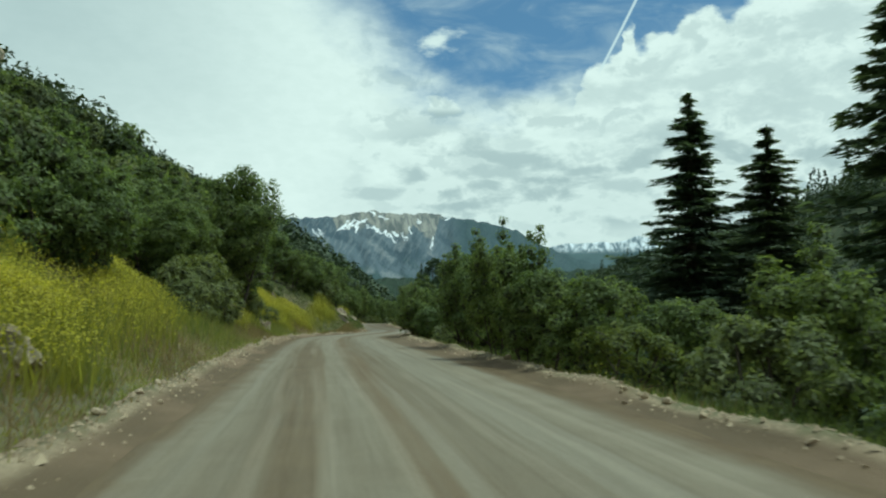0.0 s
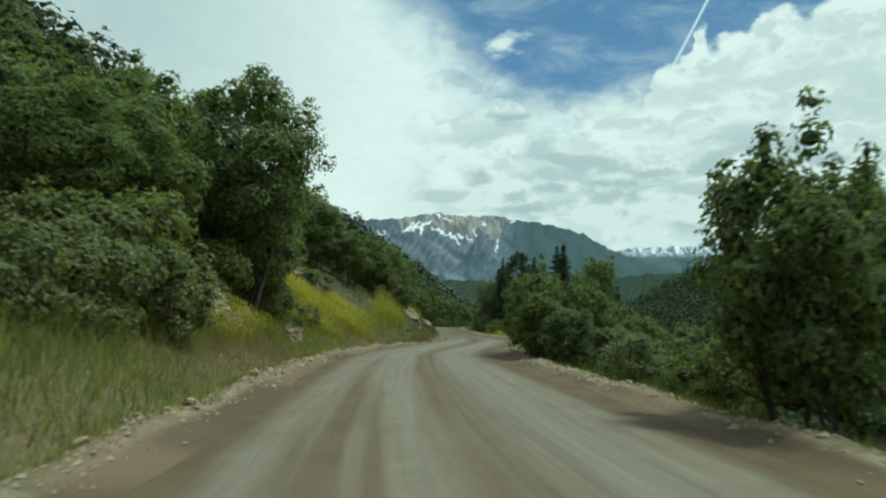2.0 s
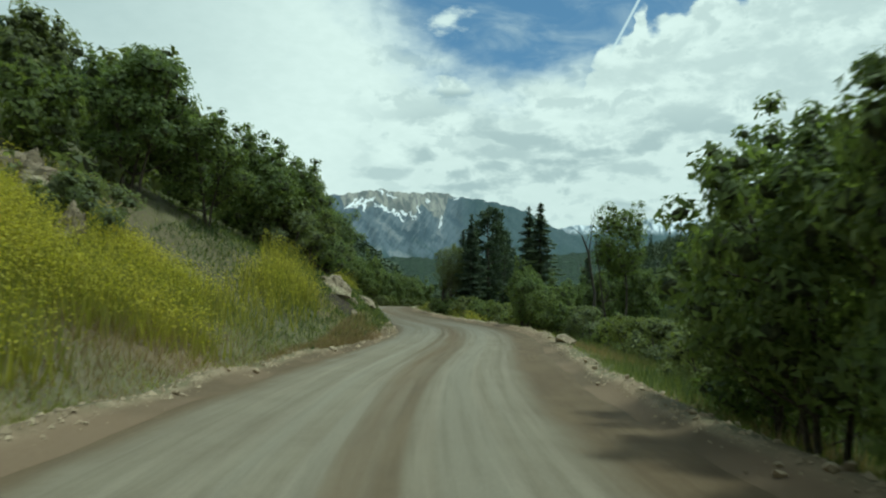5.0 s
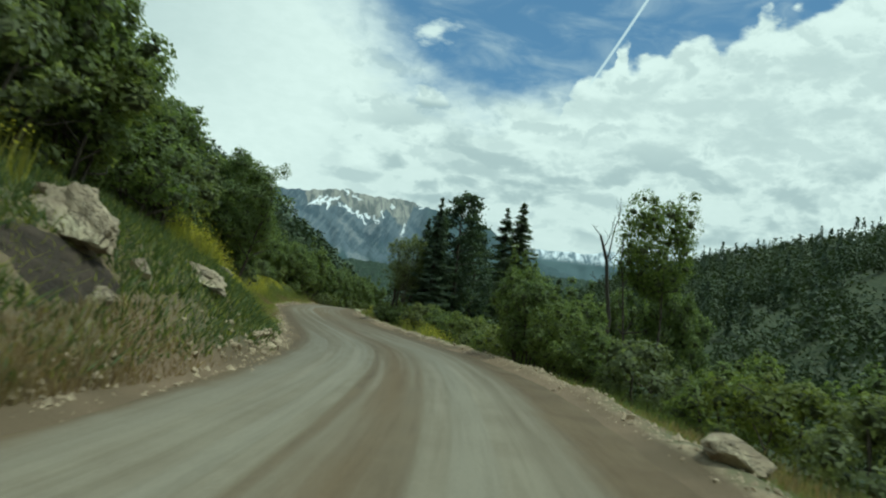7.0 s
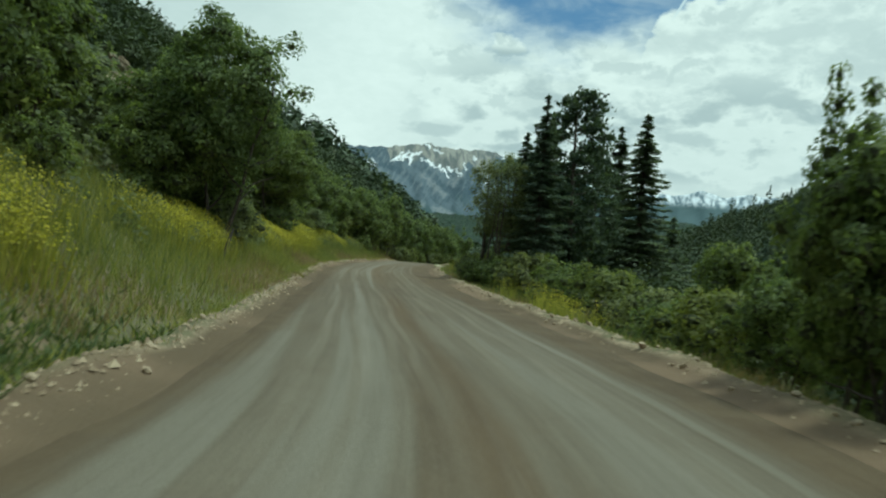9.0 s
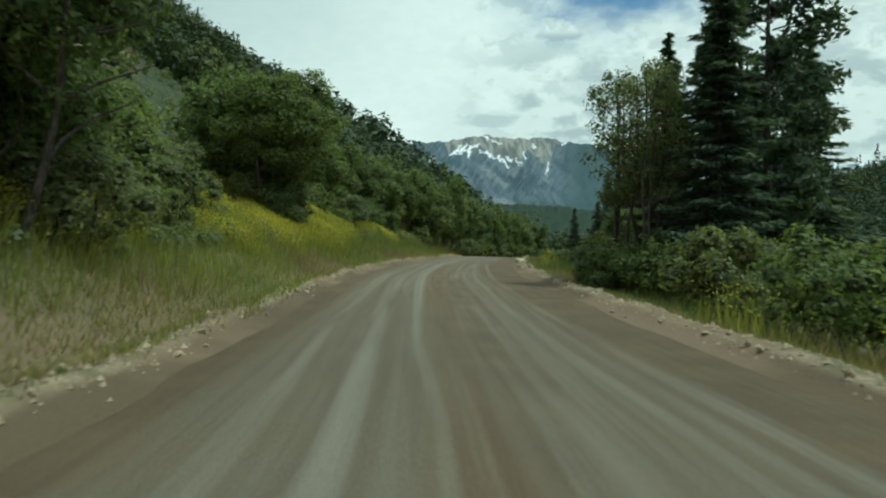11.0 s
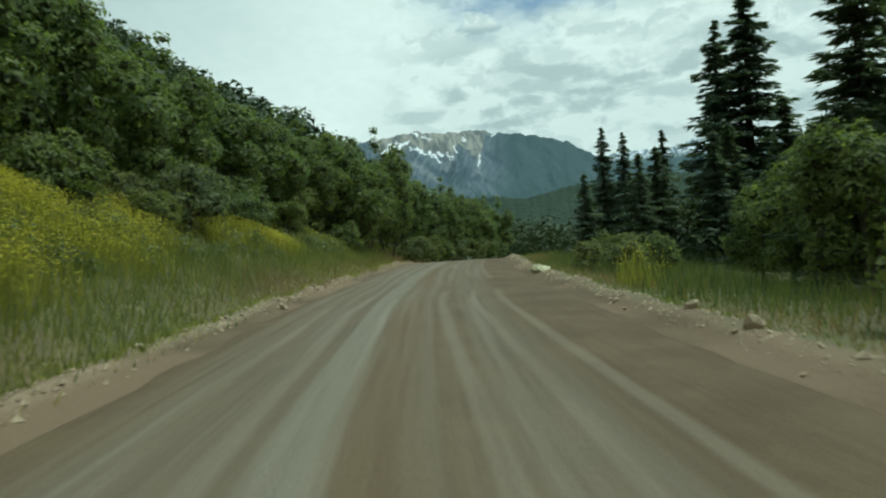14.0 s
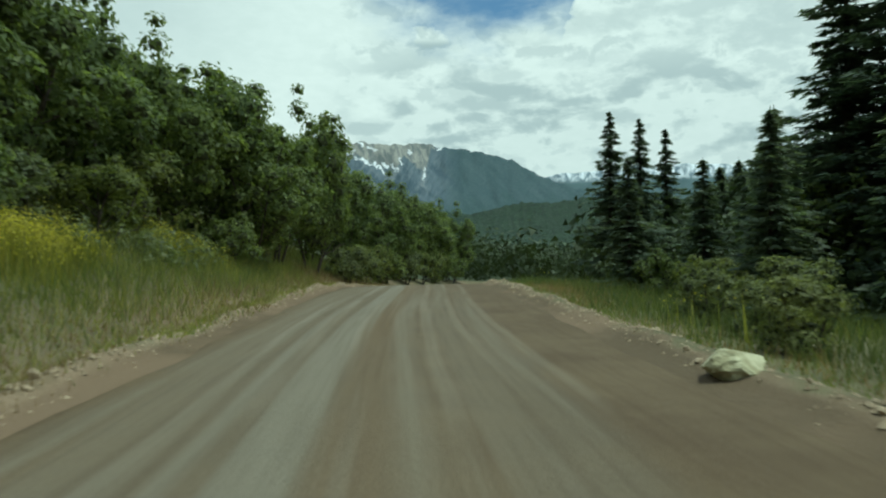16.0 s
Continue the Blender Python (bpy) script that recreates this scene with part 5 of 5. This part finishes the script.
YELLOW_LEFT = [(4, 4.8, 7, 3.4, 0.9), (15, 5.4, 8, 3.8, 1.0), (25, 6.8, 8, 3.6, 1.1), (34, 7.9, 7, 3.3, 1.1), (43, 8.2, 5, 3.0, 0.55), (39, 3.4, 4, 1.4, 0.4), (45, 3.6, 3, 1.6, 0.35), (50, 3.2, 5, 1.4, 0.4), (60, 5.6, 7, 3.2, 1.0), (69, 5.8, 8, 3.6, 1.1), (77, 4.2, 5, 2.2, 0.9), (95, 3.4, 5, 1.2, 0.65), (101, 3.2, 6, 1.1, 0.6), (113, 4.0, 7, 1.8, 0.6), (127, 4.6, 7, 2.0, 0.5), (135, 4.3, 6, 2.0, 0.6), (142.5, 4.8, 3.6, 2.2, 1.0), (149, 5.3, 6, 2.5, 1.25), (157, 5.6, 7, 2.3, 1.2), (166, 5.6, 5, 1.5, 0.9), (174, 5.2, 6, 1.5, 0.95), (186, 4.4, 5, 1.5, 0.7)]
YELLOW_RIGHT = [(115, 2.0, 7, 1.0, 0.55), (126, 1.8, 5, 0.9, 0.4), (159.5, 2.0, 2.0, 0.9, 0.9), (172, 2.5, 7, 1.2, 0.15), (190, 2.0, 8, 1.2, 0.18), (20, 3, 4, 1, 0.3)]


def blades(name, label, x, y, height, width, mat, seed, lean=0.35):
    r = np.random.default_rng(seed)
    n = len(x)
    z = land(x, y) - 0.03
    base = np.stack([x, y, z], 1)
    w = r.uniform(0, 6.283, n)
    side = np.stack([np.cos(w), np.sin(w), np.zeros(n)], 1) * (width * r.uniform(0.6, 1.4, n))[:, None]
    tip = base + np.stack([r.normal(size=n) * lean * height, r.normal(size=n) * lean * height, height], 1)
    v = np.stack([base + side * 0.9, tip, base - side * 0.9], 1).reshape(-1, 3)
    ob = new(name, arrays_mesh(name, v, np.arange(3 * n), np.full(n, 3), mat))
    return tagged(ob, label, "grass", kind="stuff")


def build_verges():
    r = np.random.default_rng(77)
    for sign, n, lo, hi, label in ((-1, 260000, 0.34, 11.0, "tall green grass on the uphill verge"), (1, 85000, 0.7, 8.5, "tall green grass on the downhill verge")):
        y = r.uniform(-6, 215, n)
        q = lo + (hi - lo) * r.random(n) ** 1.35
        keep = (q > lo + 0.3 + 0.35 * wobble(y, q, 1.4, 1.0) + 0.3 * wobble(y, q, 5.0, 3.0)) | (r.random(n) < 0.10)
        y, q = y[keep], q[keep]
        q = q - 0.26 * (sign < 0) * ease(y, 105, 125)
        x = mid(y) + sign * (HALF + q) + (nip(y) if sign < 0 else 0)
        tall = (0.16 + 0.40 * ease(q, lo, lo + 2.4)) * r.uniform(0.55, 1.35, len(y)) * (1 + 0.25 * wobble(x, y, 2.2, 5.0)) * (1 - 0.45 * (sign < 0) * np.exp(-((y - 83) / 8) ** 4))
        bank = (sign < 0) & (y > 74) & (y < 100)
        keep = ~bank | ((r.random(len(y)) < 0.45) & (((y - 81.2) / 1.3) ** 2 + ((q - 1.60) / 0.48) ** 2 > 1))
        x, y, q, tall = x[keep], y[keep], q[keep], tall[keep]
        bank = bank[keep] if sign < 0 else np.zeros(len(y), bool)
        tall = tall * np.where(bank, 0.6, 1.0)
        dry = (wobble(x, y, 3.7, 1.5) + 1.0 * ease(q, 3.4, 1.0) + r.normal(size=len(y)) * 0.4) > np.where(bank & (q > 0.75), 3.0, 0.80)
        weed = (~dry) & (r.random(len(y)) < (np.where(bank, 0.85, 0.28 + 0.25 * ease(y, 138, 150)) if sign < 0 else 0.62))
        grass = ~(dry | weed)
        blades("verge_grass", label, x[grass], y[grass], tall[grass], 0.011, GRASS if sign < 0 else WEED, 5 + sign)
        blades("dry_grass", "dry reddish tan grass at the road edge", x[dry], y[dry], tall[dry] * 0.8, 0.011, DRY, 15 + sign)
        blades("verge_weeds", "leafy green weeds among the verge grass", x[weed], y[weed], tall[weed], 0.013, WEED if sign < 0 else BANKWEED, 25 + sign, 0.3)
        if sign < 0:
            # the cut bank is grown over down to the road
            y = r.uniform(72, 106, 62000)
            q = 0.4 + 6.5 * r.random(62000) ** 1.7
            x = mid(y) - HALF - q + nip(y)
            tall = r.uniform(0.08, 0.28, len(y)) * (0.75 + 0.25 * ease(q, 0.2, 1.2))
            k = (q > 0.55 + 0.2 * wobble(y, q, 0.9, 2.0)) & (r.random(len(y)) < np.exp(-((y - 88) / 12) ** 4))
            k &= (q > 1.25) | (y > 85.5) | (r.random(len(y)) < 0.35)
            k &= ((y - 81.2) / 1.3) ** 2 + ((q - 1.60) / 0.48) ** 2 > 1
            half = r.random(len(y)) < 0.22
            blades("bank_grass", "short green grass covering the cut bank", x[k & half], y[k & half], tall[k & half], 0.018, GRASS, 61, 0.5)
            blades("bank_weeds", "dark leafy weeds on the cut bank", x[k & ~half], y[k & ~half], tall[k & ~half], 0.030, BANKWEED, 62, 0.6)
            y = r.normal(77.5, 3.0, 8000)
            q = 0.42 + 0.75 * r.random(8000) ** 1.2
            blades("dry_grass", "dry reddish tan grass at the foot of the bank", mid(y) - HALF - q + nip(y), y, r.uniform(0.10, 0.27, len(y)), 0.011, DRY, 63, 0.4)
        n = 60000 if sign < 0 else 30000
        y = r.uniform(-6, 200, n)
        q = 0.55 + 2.2 * r.random(n) ** 1.5
        k = q > 0.62 + 0.22 * wobble(y, q, 1.2, 2.0) + 0.2 * wobble(y, q, 4.0, 1.0)
        y, q = y[k], q[k]
        q = q - 0.26 * (sign < 0) * ease(y, 105, 125)
        x = mid(y) + sign * (HALF + q) + (nip(y) if sign < 0 else 0)
        blades("short_grass", "short green grass and weeds beside the stones", x, y, r.uniform(0.06, 0.20, len(y)), 0.012, GRASS if sign < 0 else WEED, 71 + sign, 0.7)
        spots = YELLOW_LEFT if sign < 0 else YELLOW_RIGHT
        m = 2600000 if sign < 0 else 200000
        y = r.uniform(-6, 210, m)
        q = r.uniform(1.2, 13 if sign < 0 else 5, m)
        k = patches(y, q, spots) * (0.66 + 0.65 * wobble(y, q, 0.9, 4.0) + 0.60 * wobble(y, q, 2.9, 2.0)) > r.random(m) * 0.95 + 0.17
        y, q = y[k], q[k]
        x = mid(y) + sign * (HALF + q) + (nip(y) if sign < 0 else 0)
        c = np.stack([x, y, land(x, y) + r.uniform(0.40, 1.0, len(y)) * (1 + 0.2 * wobble(x, y, 1.7, 2.0))], 1)
        name = "yellow_flowers"
        up = np.tile(np.array([0.15, -0.35, 0.8]), (len(c), 1)) + r.normal(size=c.shape) * 0.35
        tagged(new(name, quads_mesh(name, leaf_quads(c, 0.041, r, 0.4, 1.2, up, 3), YELLOW, 3)), "yellow sweet clover in bloom on the verge", "flowers", kind="stuff")
        s = slice(None, None, 3)
        blades("flower_stems", "thin green stems of the yellow flowers", x[s], y[s], c[s, 2] - land(x[s], y[s]) + 0.02, 0.030, MEADOW, 35 + sign, 0.2)


build_verges()

# ---- stones ----


def stone_mesh(name, seed, sx, sy, sz, cuts=2, rough=0.28, mat=STONE):
    bm = bmesh.new()
    bmesh.ops.create_icosphere(bm, subdivisions=cuts, radius=1.0)
    off = Vector((seed * 3.7, seed * 1.3, seed * 0.7))
    for v in bm.verts:
        p = v.co.copy()
        k = 1 + rough * noise.fractal(p * 0.9 + off, 1.0, 2.0, 3) + 0.25 * rough * noise.noise(p * 3.5 + off)
        # broken, facetted faces
        for a in range(5):
            w = Vector((math.sin(seed * 2.1 + a * 1.9), math.cos(seed * 1.7 + a * 2.6), math.sin(seed + a * 3.1) * 0.7)).normalized()
            s = p.dot(w)
            if s * k > 0.68:
                k = 0.68 / s
        v.co = p * k
    bmesh.ops.scale(bm, vec=(sx, sy, sz), verts=bm.verts)
    me = bpy.data.meshes.new(name)
    bm.to_mesh(me)
    bm.free()
    me.materials.append(mat)
    return me


def boulder(y, d, sx, sy, sz, seed, label, sink=0.3, turn=0, mat=STONE):
    x, y, z = spot(y, d)
    ob = new("boulder", stone_mesh("boulder", seed, sx, sy, sz, 4, 0.28, mat))
    ob.matrix_basis = pose(x, y, z + sz * (1 - sink) * 0.68, 0, 0, turn)
    return tagged(ob, label, "boulder", "boulders on the slope")


def crag_mesh(name, seed, sx, sy, sz, mat):
    """Angular broken rock: the hull of scattered corners, its faces split and roughened in beds."""
    r = np.random.default_rng(int(seed * 10))
    d = r.normal(size=(22, 3))
    d /= np.linalg.norm(d, axis=1, keepdims=True)
    d *= r.uniform(0.82, 1.12, (22, 1))
    bm = bmesh.new()
    for q in d:
        bm.verts.new(q)
    bmesh.ops.convex_hull(bm, input=bm.verts[:])
    bmesh.ops.delete(bm, geom=[v for v in bm.verts if not v.link_faces], context="VERTS")
    cuts = 6 if max(sx, sy) > 0.4 else 2
    bmesh.ops.subdivide_edges(bm, edges=bm.edges[:], cuts=cuts, use_grid_fill=True)
    off = Vector((seed, seed * 0.7, seed * 1.9))
    for v in bm.verts:
        p = v.co.copy()
        bed = abs((p.z * 2.4 + 0.6 * noise.noise(p * 1.2 + off)) % 1.0 - 0.5)
        k = 1 + 0.20 * noise.fractal(p * 2.2 + off, 0.7, 2.1, 5) - 0.12 * (bed > 0.38)
        v.co = Vector((p.x * k * sx, p.y * k * sy, p.z * k * sz))
    me = bpy.data.meshes.new(name)
    bm.to_mesh(me)
    bm.free()
    me.materials.append(mat)
    return me


def rock_face(y, d, sx, sy, sz, seed, label, turn, tilt, mat=STONE, lift=0.15):
    """A broken, layered rock bedded in the slope."""
    x, y, z = spot(y, d)
    ob = new("boulder", crag_mesh("boulder", seed, sx, sy, sz, mat))
    ob.matrix_basis = pose(x, y, z + sz * lift, tilt * 0.4, tilt, turn)
    return tagged(ob, label, "boulder", "boulders on the slope")


def earth_hollow(y0, d0, ry, rd):
    """A slightly raised patch of bare earth following the bank, its rim running under the turf."""
    rings, spokes = 9, 28
    a, k = np.meshgrid(np.arange(spokes) * 2 * math.pi / spokes, np.linspace(0.03, 1, rings))
    edge = 1 + 0.16 * np.sin(3 * a + 1) + 0.10 * np.sin(5 * a)
    Y = y0 + ry * k * edge * np.cos(a)
    X = mid(Y) + d0 + rd * k * edge * np.sin(a)
    Z = land(X, Y) + 0.035 - 0.10 * k ** 3 + 0.025 * wobble(X, Y, 0.13, 2.0) + 0.03 * wobble(X, Y, 0.3, 1.0)
    v = np.stack([X, Y, Z], -1).reshape(-1, 3)
    f = [(i * spokes + j, i * spokes + (j + 1) % spokes, (i + 1) * spokes + (j + 1) % spokes, (i + 1) * spokes + j) for i in range(rings - 1) for j in range(spokes)]
    me = arrays_mesh("earth_hollow", v, np.array(f), np.full(len(f), 4), SHADED_EARTH)
    tagged(new("earth_hollow", me), "dark patch for the shaded bare earth under the jutting boulder", "bare earth", kind="structure")


# flat dark patch in place of a dug hollow, its shade in the colour
earth_hollow(81.2, -4.78, 1.55, 0.66)
rock_face(82.2, -5.12, 0.92, 0.56, 0.40, 3.1, "large tan boulder jutting from the grassy cut bank", -30, 36, lift=0.75)
rock_face(82.7, -5.8, 0.42, 0.36, 0.30, 4.4, "broken pale rock beside the jutting boulder", 40, 25)
rock_face(83.6, -4.75, 0.26, 0.24, 0.20, 4.9, "small broken tan rock below the boulder", 75, 30)
rock_face(81.5, -4.38, 0.17, 0.13, 0.16, 2.3, "small broken pale rock in the bank grass", 10, 10)
rock_face(87.3, -4.85, 0.84, 0.46, 0.20, 5.2, "cracked pale rock outcrop on the grassy bank", -35, 25)
rock_face(93.0, -5.6, 0.5, 0.3, 0.25, 6.3, "thin pale rock ledge on the bank", -60, 20)
rock_face(94.2, -6.7, 0.4, 0.35, 0.4, 6.9, "small pale rock near the top of the bank", 10, 10)
for i in range(20):
    size = (0.10, 0.17, 0.12, 0.22)[i % 4]
    rock_face(88.4 + 0.13 * i, -3.50 - 0.10 * ((i * 7) % 4), size, size * 0.8, size * 0.7, 60.3 + i, "broken pale rock rubble at the foot of the bank", 50 * i, 12, PEBBLE, 0.45)
rock_face(73.1, -11.8, 1.15, 0.9, 0.95, 7.7, "pale boulder among bushes above the meadow", 20, 8)
rock_face(70.3, -9.1, 0.5, 0.45, 1.15, 8.1, "small pale rock in the meadow", 0, 6)
rock_face(51.3, -7.4, 0.75, 0.6, 0.55, 8.7, "pale broken rock in the grass under the oaks", 15, 10)
rock_face(55.5, -6.3, 0.28, 0.25, 0.4, 8.9, "small pale rock in the grass", 40, 5)
rock_face(53.6, -5.7, 0.55, 0.45, 0.55, 9.6, "pale rock beside the road in tall grass", 70, 5)
rock_face(45.8, -7.1, 0.85, 0.65, 0.80, 9.2, "large pale tan boulder in tall grass", 30, 5, lift=0.7)
rock_face(46.7, -6.5, 0.55, 0.45, 0.66, 10.2, "pale tan boulder in tall grass", 80, 5, lift=0.5)
rock_face(11.9, -5.9, 0.72, 0.6, 0.62, 11.5, "large pale boulder on the grassy verge", 15, 8)
boulder(78.9, 4.25, 0.70, 0.42, 0.24, 13.5, "flat tan rock at the edge of the road", 0.5, 75)
boulder(166.3, 3.80, 0.48, 0.36, 0.23, 14.5, "yellowish pale rock at the edge of the road", 0.5, 20, LIMESTONE)
for i, (y, d) in enumerate(((172, -31.5), (176.5, -32.5), (181, -33.5), (186, -37), (96, -70), (128, -66))):
    rock_face(y, d, *((3.4, 1.7, 1.2) if d > -40 else (9, 7, 8)), 20.5 + i, "bare tan cliff outcrop among the scrub of the hillside", 25 + 20 * i, 12)

# broken rock of the cut bank and the stones of the berms
pebbles = [stone_mesh("stone", 40 + i, 1, 0.8, 0.6, 1, 0.35, PEBBLE) for i in range(8)]
rng = np.random.default_rng(909)
for side, sign in (("left", -1), ("right", 1)):
    root = tagged(new("stone_berm_" + side), "low berm of loose pale stones along the road", "stone berm", kind="structure")
    for i in range(290):
        if sign < 0 and i < 55:
            y, q, s = rng.normal(87.5, 3.4), 0.40 + abs(rng.normal()) * 0.35, rng.uniform(0.04, 0.13)
        else:
            y, q, s = rng.uniform(4, 172), 0.42 + rng.normal() * 0.24, (0.03 + 0.08 * rng.random() ** 1.6) * (1 + (rng.random() < 0.08))
        x, y, z = spot(y, sign * (HALF + q) + (float(nip(y)) if sign < 0 else 0.0))
        ob = new("stone", pebbles[i % 8])
        ob.parent = root
        ob.matrix_basis = Matrix.LocRotScale((x, y, z + 0.22 * s), Euler(rng.uniform(0, 3, 3) * np.array([0.3, 0.3, 1])), (s, s * rng.uniform(0.7, 1.2), s * rng.uniform(0.6, 1.1)))


def loose_gravel():
    r = np.random.default_rng(5150)
    n = 15000
    y = r.uniform(-4, 200, n)
    side = np.where(r.random(n) < 0.55, -1, 1)
    q = np.where(r.random(n) < 0.88, 0.44 + r.normal(size=n) * 0.19, np.abs(r.normal(size=n)) * 0.7)
    x = mid(y) + side * (HALF + q) + nip(y) * (side < 0)
    s = (0.012 + 0.042 * r.random(n) ** 2.4) * (1 + (r.random(n) < 0.05))
    c = np.stack([x, y, land(x, y) + s * 0.3], 1)
    octa = np.array([(1, 0, -0.3), (0, 1, -0.3), (-1, 0, -0.3), (0, -1, -0.3), (0.2, 0.1, 0.6)], float)
    v = c[:, None, :] + octa[None] * s[:, None, None] * r.uniform(0.6, 1.4, (n, 5, 1))
    f = np.array([(0, 1, 4), (1, 2, 4), (2, 3, 4), (3, 0, 4), (0, 3, 2), (2, 1, 0)])
    faces = (np.arange(n)[:, None, None] * 5 + f[None]).reshape(-1, 3)
    me = arrays_mesh("gravel", v.reshape(-1, 3), faces, np.full(len(faces), 3), PEBBLE)
    tagged(new("gravel", me), "loose pale gravel along both road edges", "gravel", kind="stuff")


loose_gravel()


def weathered_stump(y, d, height):
    rng = np.random.default_rng(int(y))
    x, y, z = spot(y, d)
    root = tagged(new("tree_stump"), "pale weathered broken stump in the grass", "tree stump", "stumps")
    root.matrix_basis = pose(x, y, z)
    line = limb(rng, (0, 0, -0.3), (0.12, 0.05, 1), height + 0.3, 0.13, 0.03, 0.15, 5)
    part("trunk", tubes("trunk", [line], DEADWOOD, 7), DEADWOOD, root)


weathered_stump(117.5, -6.1, 1.1)
weathered_stump(39.3, -5.9, 0.7)
